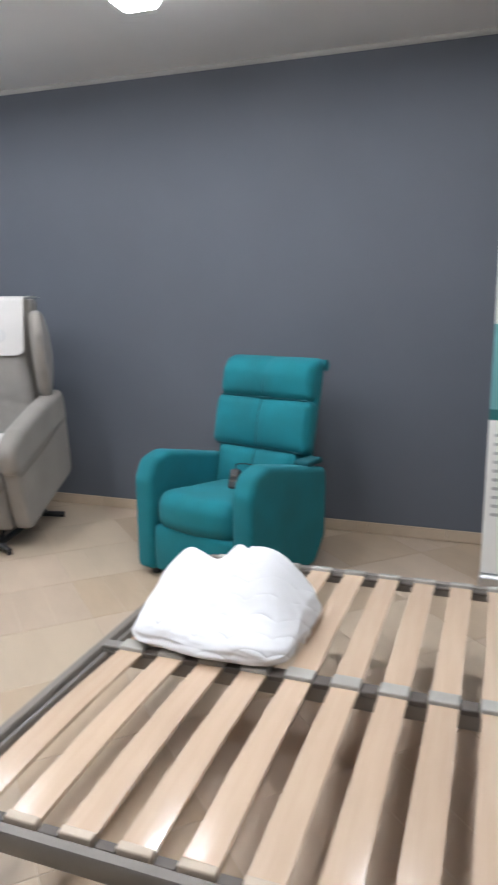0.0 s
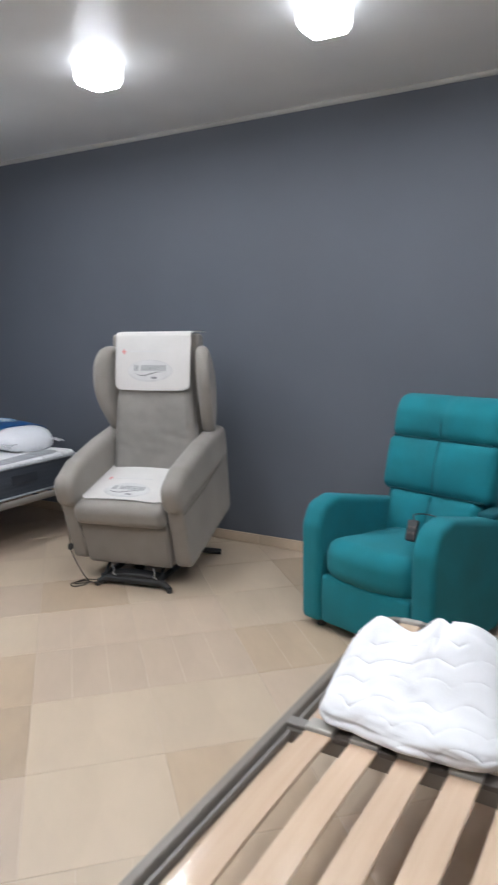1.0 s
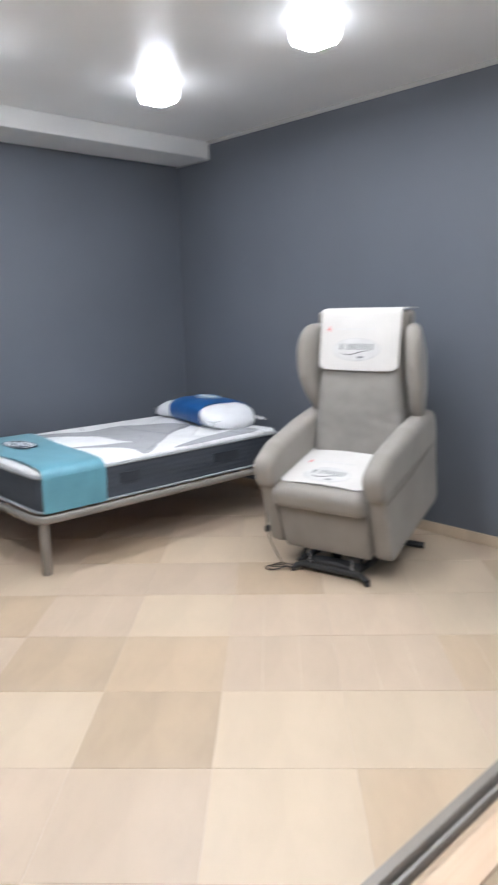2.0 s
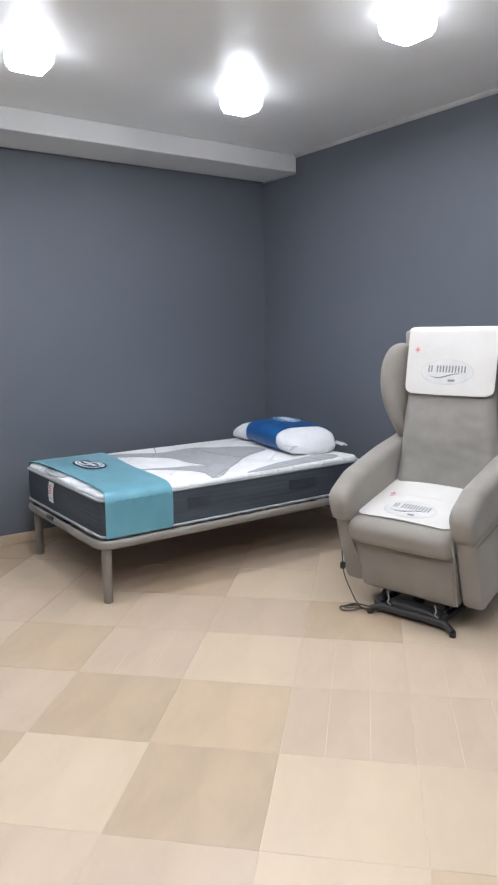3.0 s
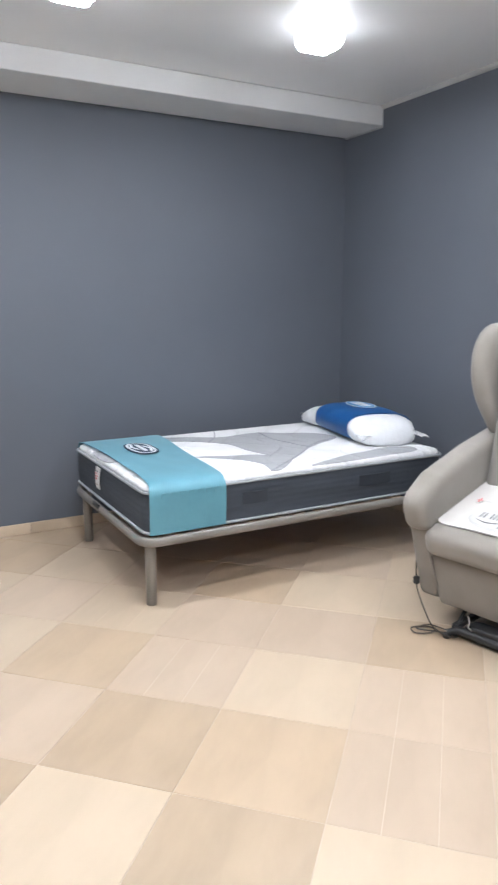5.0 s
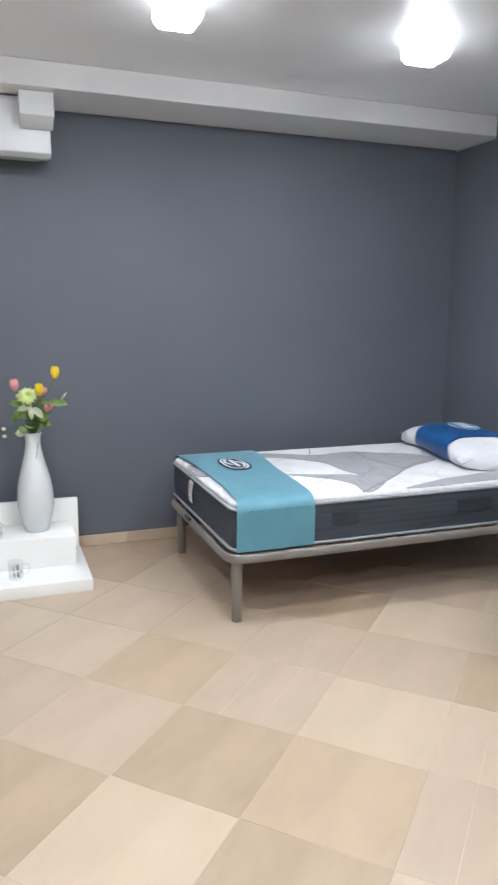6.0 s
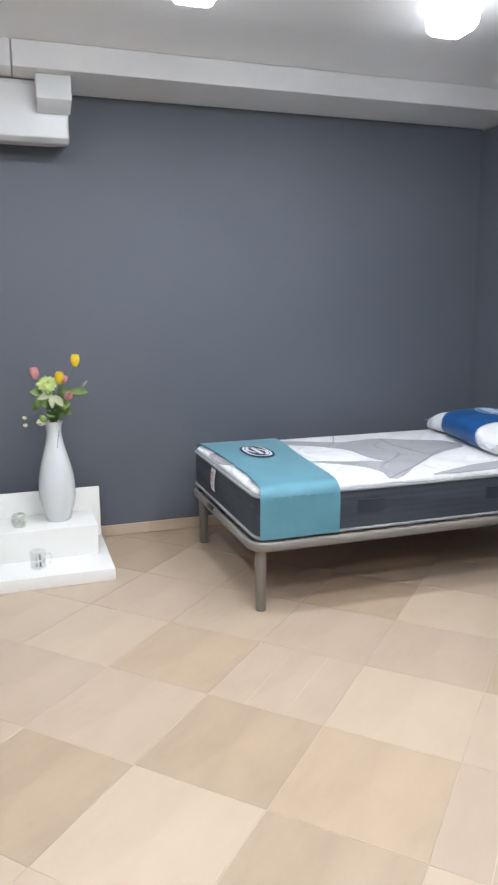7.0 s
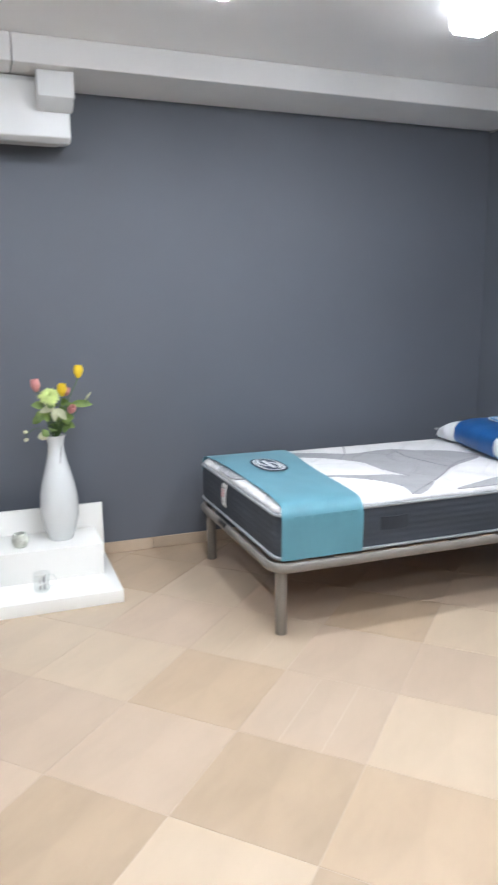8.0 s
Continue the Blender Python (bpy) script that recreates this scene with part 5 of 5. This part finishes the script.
chrysanthemum((VX + 0.055, -2.897, 0.985))


def greenery(name, pieces, mat, label):
    t = thing(name, pose(0, 0, 0), label, "foliage", "flowers in the vase")
    b = BM()
    for (dx, y, z), _, _ in pieces:
        head = Vector((VX + dx, y, z))
        rim = NECK + Vector((max(-0.02, min(0.02, dx * 0.3)), max(-0.02, min(0.02, (y - VY) * 0.25)), 0.055))
        tube(b, [NECK + Vector((0, 0, -0.06))] + curve_points([rim, rim.lerp(head, 0.5) + Vector((0, 0, 0.006)), head], 4), 0.0018, 5)
    part("stem", b, M_STEM, t)
    for (dx, y, z), (lx, ly, lz), w in pieces:
        b = BM()
        root = Vector((VX + dx, y, z))
        leaf(b, root, root + Vector((lx, ly, lz)), w, (1.0, 0.0, 0.35), 0.12)
        part("leaf", b, mat, t)
    return t


rng = random.Random(11)
pieces = []
for k in range(26):
    a = rng.uniform(-1, 1)
    z = rng.uniform(0.815, 0.955)
    pieces.append(((rng.uniform(-0.04, 0.08), VY + 0.01 + a * 0.062, z), (rng.uniform(0.0, 0.03), a * 0.045 + rng.uniform(-0.02, 0.02), rng.uniform(-0.045, 0.045)), rng.uniform(0.017, 0.026)))
greenery("leaf_spray", pieces, M_LEAF, "dark green artificial rose leaves in the vase")
greenery("leaf_spray", [((0.03, -2.79, 0.945), (0.02, 0.105, -0.006), 0.020), ((0.02, -2.76, 0.935), (0.01, 0.06, 0.02), 0.016)], M_LEAF, "green artificial leaves reaching sideways")
greenery("pale_leaf_spray", [((0.07, -2.875, 0.94), (0.02, -0.075, -0.022), 0.018), ((0.07, -2.865, 0.93), (0.02, 0.04, -0.055), 0.020),
                             ((0.08, -2.88, 0.935), (0.03, 0.0, -0.065), 0.016), ((0.02, -2.72, 0.955), (0.0, 0.035, 0.045), 0.006)], M_PALELEAF, "pale cream artificial leaves")


def small_sprig():
    t = thing("cream_blossom_sprig", pose(0, 0, 0), "thin sprig with tiny cream blossoms hanging out", "flower", "flowers in the vase")
    b = BM()
    tube(b, curve_points([NECK + Vector((0, -0.012, 0.056)), (VX + 0.02, -2.96, 0.83), (VX + 0.02, -3.015, 0.80), (VX + 0.02, -3.022, 0.765)], 6), 0.0011, 5)
    part("stem", b, M_STEM, t)
    for y, z in ((-3.022, 0.805), (-3.020, 0.765)):
        b = BM()
        petal_cup(b, (VX + 0.02, y, z), (0.5, 0, 1), 0.010, 0.014, 5, 1, 0.2)
        part("bloom", b, M_CREAM, t)
    b = BM()
    petal_cup(b, (VX + 0.03, -2.925, 0.775), (0.3, -0.4, 0.6), 0.024, 0.030, 5, 2, 0.3)
    part("bloom", b, M_CREAM, t)
    return t


small_sprig()


def candle_holder():
    t = thing("candle_holder", pose(0.385, -3.085, 0.2305), "small round marbled glass candle holder", "candle holder")
    b = BM()
    lathe(b, [(0, 0), (0.026, 0), (0.031, 0.004), (0.041, 0.025), (0.042, 0.042), (0.036, 0.062), (0.031, 0.072), (0.027, 0.072), (0.031, 0.058), (0.036, 0.040), (0.034, 0.024), (0.026, 0.010), (0, 0.008)], 28)
    part("bowl", b, M_CANDLE, t, angle=60)
    return t


candle_holder()


def glass_mug():
    t = thing("glass_mug", pose(0.605, -3.005, 0.0655), "clear glass mug with grey printed pattern", "mug")
    b = BM()
    lathe(b, [(0, 0), (0.036, 0), (0.039, 0.003), (0.040, 0.092), (0.0375, 0.092), (0.0365, 0.008), (0, 0.007)], 28)
    part("cup", b, M_GLASS, t, angle=60)
    b = BM()
    tube(b, curve_points([(0.0, 0.039, 0.075), (0.0, 0.062, 0.070), (0.0, 0.068, 0.045), (0.0, 0.058, 0.022), (0.0, 0.039, 0.018)], 5), 0.0042, 8)
    part("handle", b, M_GLASS, t)
    for k, (a, z, w, h) in enumerate(((-22, 0.052, 13, 0.026), (6, 0.055, 14, 0.030), (-20, 0.020, 15, 0.022), (8, 0.020, 13, 0.024), (34, 0.036, 10, 0.02))):
        b = BM()
        sheet(b, [[(0.0406 * math.cos(radians(a + w * i / 3)), 0.0406 * math.sin(radians(a + w * i / 3)), z + h * j) for j in (0, 1)] for i in range(4)], 0.0006)
        part("print_patch", b, M_PRINTM if k % 2 else M_PRINTG, t)
    return t


glass_mug()


# ---- wall unit and duct cover ----
def wall_unit():
    t = thing("air_conditioner", pose(0, 0, 0), "white wall-mounted air conditioner casing under the beam", "air conditioner")
    b = BM()
    out = round_corners([(0.003, 2.262), (0.205, 2.232), (0.246, 2.252), (0.252, 2.500), (0.235, 2.5255), (0.003, 2.5255)], [0.005, 0.01, 0.012, 0.02, 0.01, 0.005], 4)
    prism(b, out, -3.62, -2.705, 0.006, 2, axes=(0, 2, 1))
    part("casing", b, M_AC, t)
    b = BM()
    block(b, 0.10, 0.20, -3.57, -2.76, 2.236, 2.2445, 0.002, 1)
    part("louvre", b, M_TRIM, t)
    return t


wall_unit()


def duct_cover():
    t = thing("duct_cover", pose(0, 0, 0), "small white box cover under the beam", "duct cover")
    b = BM()
    block(b, 0.256, 0.345, -2.862, -2.690, 2.412, 2.5295, 0.003, 1)
    part("box", b, M_AC, t)
    b = BM()
    prism(b, [(0.256, 2.4115), (0.343, 2.4115), (0.30, 2.375), (0.256, 2.365)], -2.858, -2.694, 0.003, 1, axes=(0, 2, 1))
    part("chamfer", b, M_AC, t)
    return t


duct_cover()


# ---- banner beside the wall ----
def banner():
    t = thing("roll_up_banner", pose(5.14, -0.62, 0, 0, 0, -4), "white and teal printed roll-up banner", "banner")
    b = BM()
    soft(b, 0.86, 0.10, 0.07, 0.02, None, 3, 2, (0.425, 0.02, 0.036))
    part("base", b, M_CHROME, t, "silver metal base")
    strips = [(0.075, 0.815, M_LACQ), (0.815, 0.865, M_BANNERD), (0.865, 1.25, M_BANNERT), (1.25, 1.98, M_LACQ)]
    for z0, z1, mat in strips:
        b = BM()
        block(b, 0, 0.85, -0.0015, 0.0015, z0, z1, 0)
        part("panel", b, mat, t)
    for k in range(10):
        b = BM()
        block(b, 0.03, 0.60 - 0.08 * (k % 3), -0.004, -0.002, 0.36 + 0.042 * k, 0.375 + 0.042 * k, 0)
        part("print_bar", b, M_PRINTG, t)
    b = BM()
    tube(b, [(0.425, 0.03, 0.06), (0.425, 0.012, 1.98)], 0.010, 8)
    part("pole", b, M_CHROME, t)
    b = BM()
    block(b, -0.005, 0.855, -0.010, 0.012, 1.975, 2.0, 0.003, 1)
    part("top_rail", b, M_CHROME, t)
    return t


banner()


# ---- floor tiles, laid diagonally ----
def clip_poly(poly, axis, limit, keep_less):
    out = []
    for a, b in zip(poly, poly[1:] + poly[:1]):
        ia, ib = ((a[axis] < limit) == keep_less), ((b[axis] < limit) == keep_less)
        if ia:
            out.append(a)
        if ia != ib:
            f = (limit - a[axis]) / (b[axis] - a[axis])
            out.append(tuple(a[k] + (b[k] - a[k]) * f for k in (0, 1)))
    return out


def tile_mesh(polys, grooved=False):
    b = BM()
    for poly in polys:
        c = Vector((sum(p[0] for p in poly) / len(poly), sum(p[1] for p in poly) / len(poly)))
        top, mid, low = [], [], []
        for p in poly:
            d = (c - Vector(p))
            d = d.normalized() * min(0.0018, d.length * 0.5)
            top.append(b.verts.new((p[0] + d.x, p[1] + d.y, 0.0)))
            mid.append(b.verts.new((p[0], p[1], -0.0006)))
            low.append(b.verts.new((p[0], p[1], -0.0020)))
        n = len(poly)
        b.faces.new(top)
        for i in range(n):
            j = (i + 1) % n
            b.faces.new((top[i], mid[i], mid[j], top[j]))
            b.faces.new((mid[i], low[i], low[j], mid[j]))
    bmesh.ops.recalc_face_normals(b, faces=b.faces)
    if grooved:
        for y in (-TILE / 6, TILE / 6):
            q = ((-0.222, y - 0.0013, -0.0004), (0.222, y - 0.0013, -0.0004), (0.222, y + 0.0013, -0.0004), (-0.222, y + 0.0013, -0.0004))
            f = b.faces.new([b.verts.new(c) for c in q])
            f.material_index = 1
    me = bpy.data.meshes.new("tile")
    b.to_mesh(me)
    b.free()
    return me


def lay_tiles():
    ox, oy = 2.278, -2.783
    g, h = 0.0013, TILE / 2
    full = [(-h + g, -h + g), (h - g, -h + g), (h - g, h - g), (-h + g, h - g)]
    third = TILE / 3
    planks = [[(-h + g, -h + g + k * third), (h - g, -h + g + k * third), (h - g, -h - g + (k + 1) * third), (-h + g, -h - g + (k + 1) * third)] for k in range(3)]
    tones = {(0, 0): 1, (1, -1): 1, (-1, 1): 1, (0, 1): 1, (-1, -1): 1, (2, 2): 1, (-1, 3): 0, (-1, 0): 0, (-1, 2): 0, (0, -1): 2, (1, 0): 2,
             (1, 1): 0, (0, 2): 2, (1, 2): 2, (2, 1): 2, (2, -1): 0, (2, 0): 2, (0, 3): 2, (1, 3): 2, (-2, 0): 2, (-2, 2): 0, (-2, 1): 2, (3, 2): 0,
             (1, -2): 0, (0, -2): 2, (2, -2): 2, (-2, 3): 1, (-2, 4): 0, (-1, 4): 2, (3, 0): 1, (3, 1): 0, (3, -1): 2}
    split = {(1, 0), (0, 2), (1, 2), (1, 3), (0, 3), (2, -1), (3, -1), (-1, -3), (-3, 2)}
    shared = {}
    rng = random.Random(21)
    c45 = math.sqrt(0.5)
    for i in range(-14, 14):
        for j in range(-8, 16):
            tone = tones.get((i, j), rng.choice((0, 0, 0, 1, 1, 2, 2)))
            plank = (i, j) in split or ((i, j) not in tones and rng.random() < 0.18)
            # centre in the room; the tile's own x runs along i
            a, b_ = i + 0.5, j + 0.5
            cx, cy = ox + TILE * c45 * (-a + b_), oy + TILE * c45 * (a + b_)
            if cx < -0.33 or cx > ROOM_X + 0.33 or cy > 0.33 or cy < ROOM_Y - 0.33:
                continue
            polys = planks if plank else [full]
            cut = []
            clipped = False
            for poly in polys:
                w = [(cx - c45 * (x + y), cy + c45 * (x - y)) for x, y in poly]
                v = w
                for axis, lim, less in ((0, 0.001, False), (0, ROOM_X - 0.001, True), (1, -0.001, True), (1, ROOM_Y + 0.001, False)):
                    v = clip_poly(v, axis, lim, less) if len(v) > 2 else []
                if len(v) > 2:
                    clipped |= len(v) != len(w) or any(abs(p[0] - q[0]) + abs(p[1] - q[1]) > 1e-6 for p, q in zip(v, w))
                    cut.append([(-c45 * (x - cx) + c45 * (y - cy), -c45 * (x - cx) - c45 * (y - cy)) for x, y in v])
                else:
                    clipped = True
            if not cut:
                continue
            key = (tone, plank)
            if clipped or key not in shared:
                me = tile_mesh(cut, plank and not clipped)
                me.materials.append(M_TILES[tone])
                me.materials.append(M_PALEGROUT)
                if not clipped:
                    shared[key] = me
            else:
                me = shared[key]
            o = new("tile", me)
            o.parent = floor
            o.matrix_basis = Matrix(((-c45, -c45, 0, cx), (c45, -c45, 0, cy), (0, 0, 1, 0), (0, 0, 0, 1)))


lay_tiles()
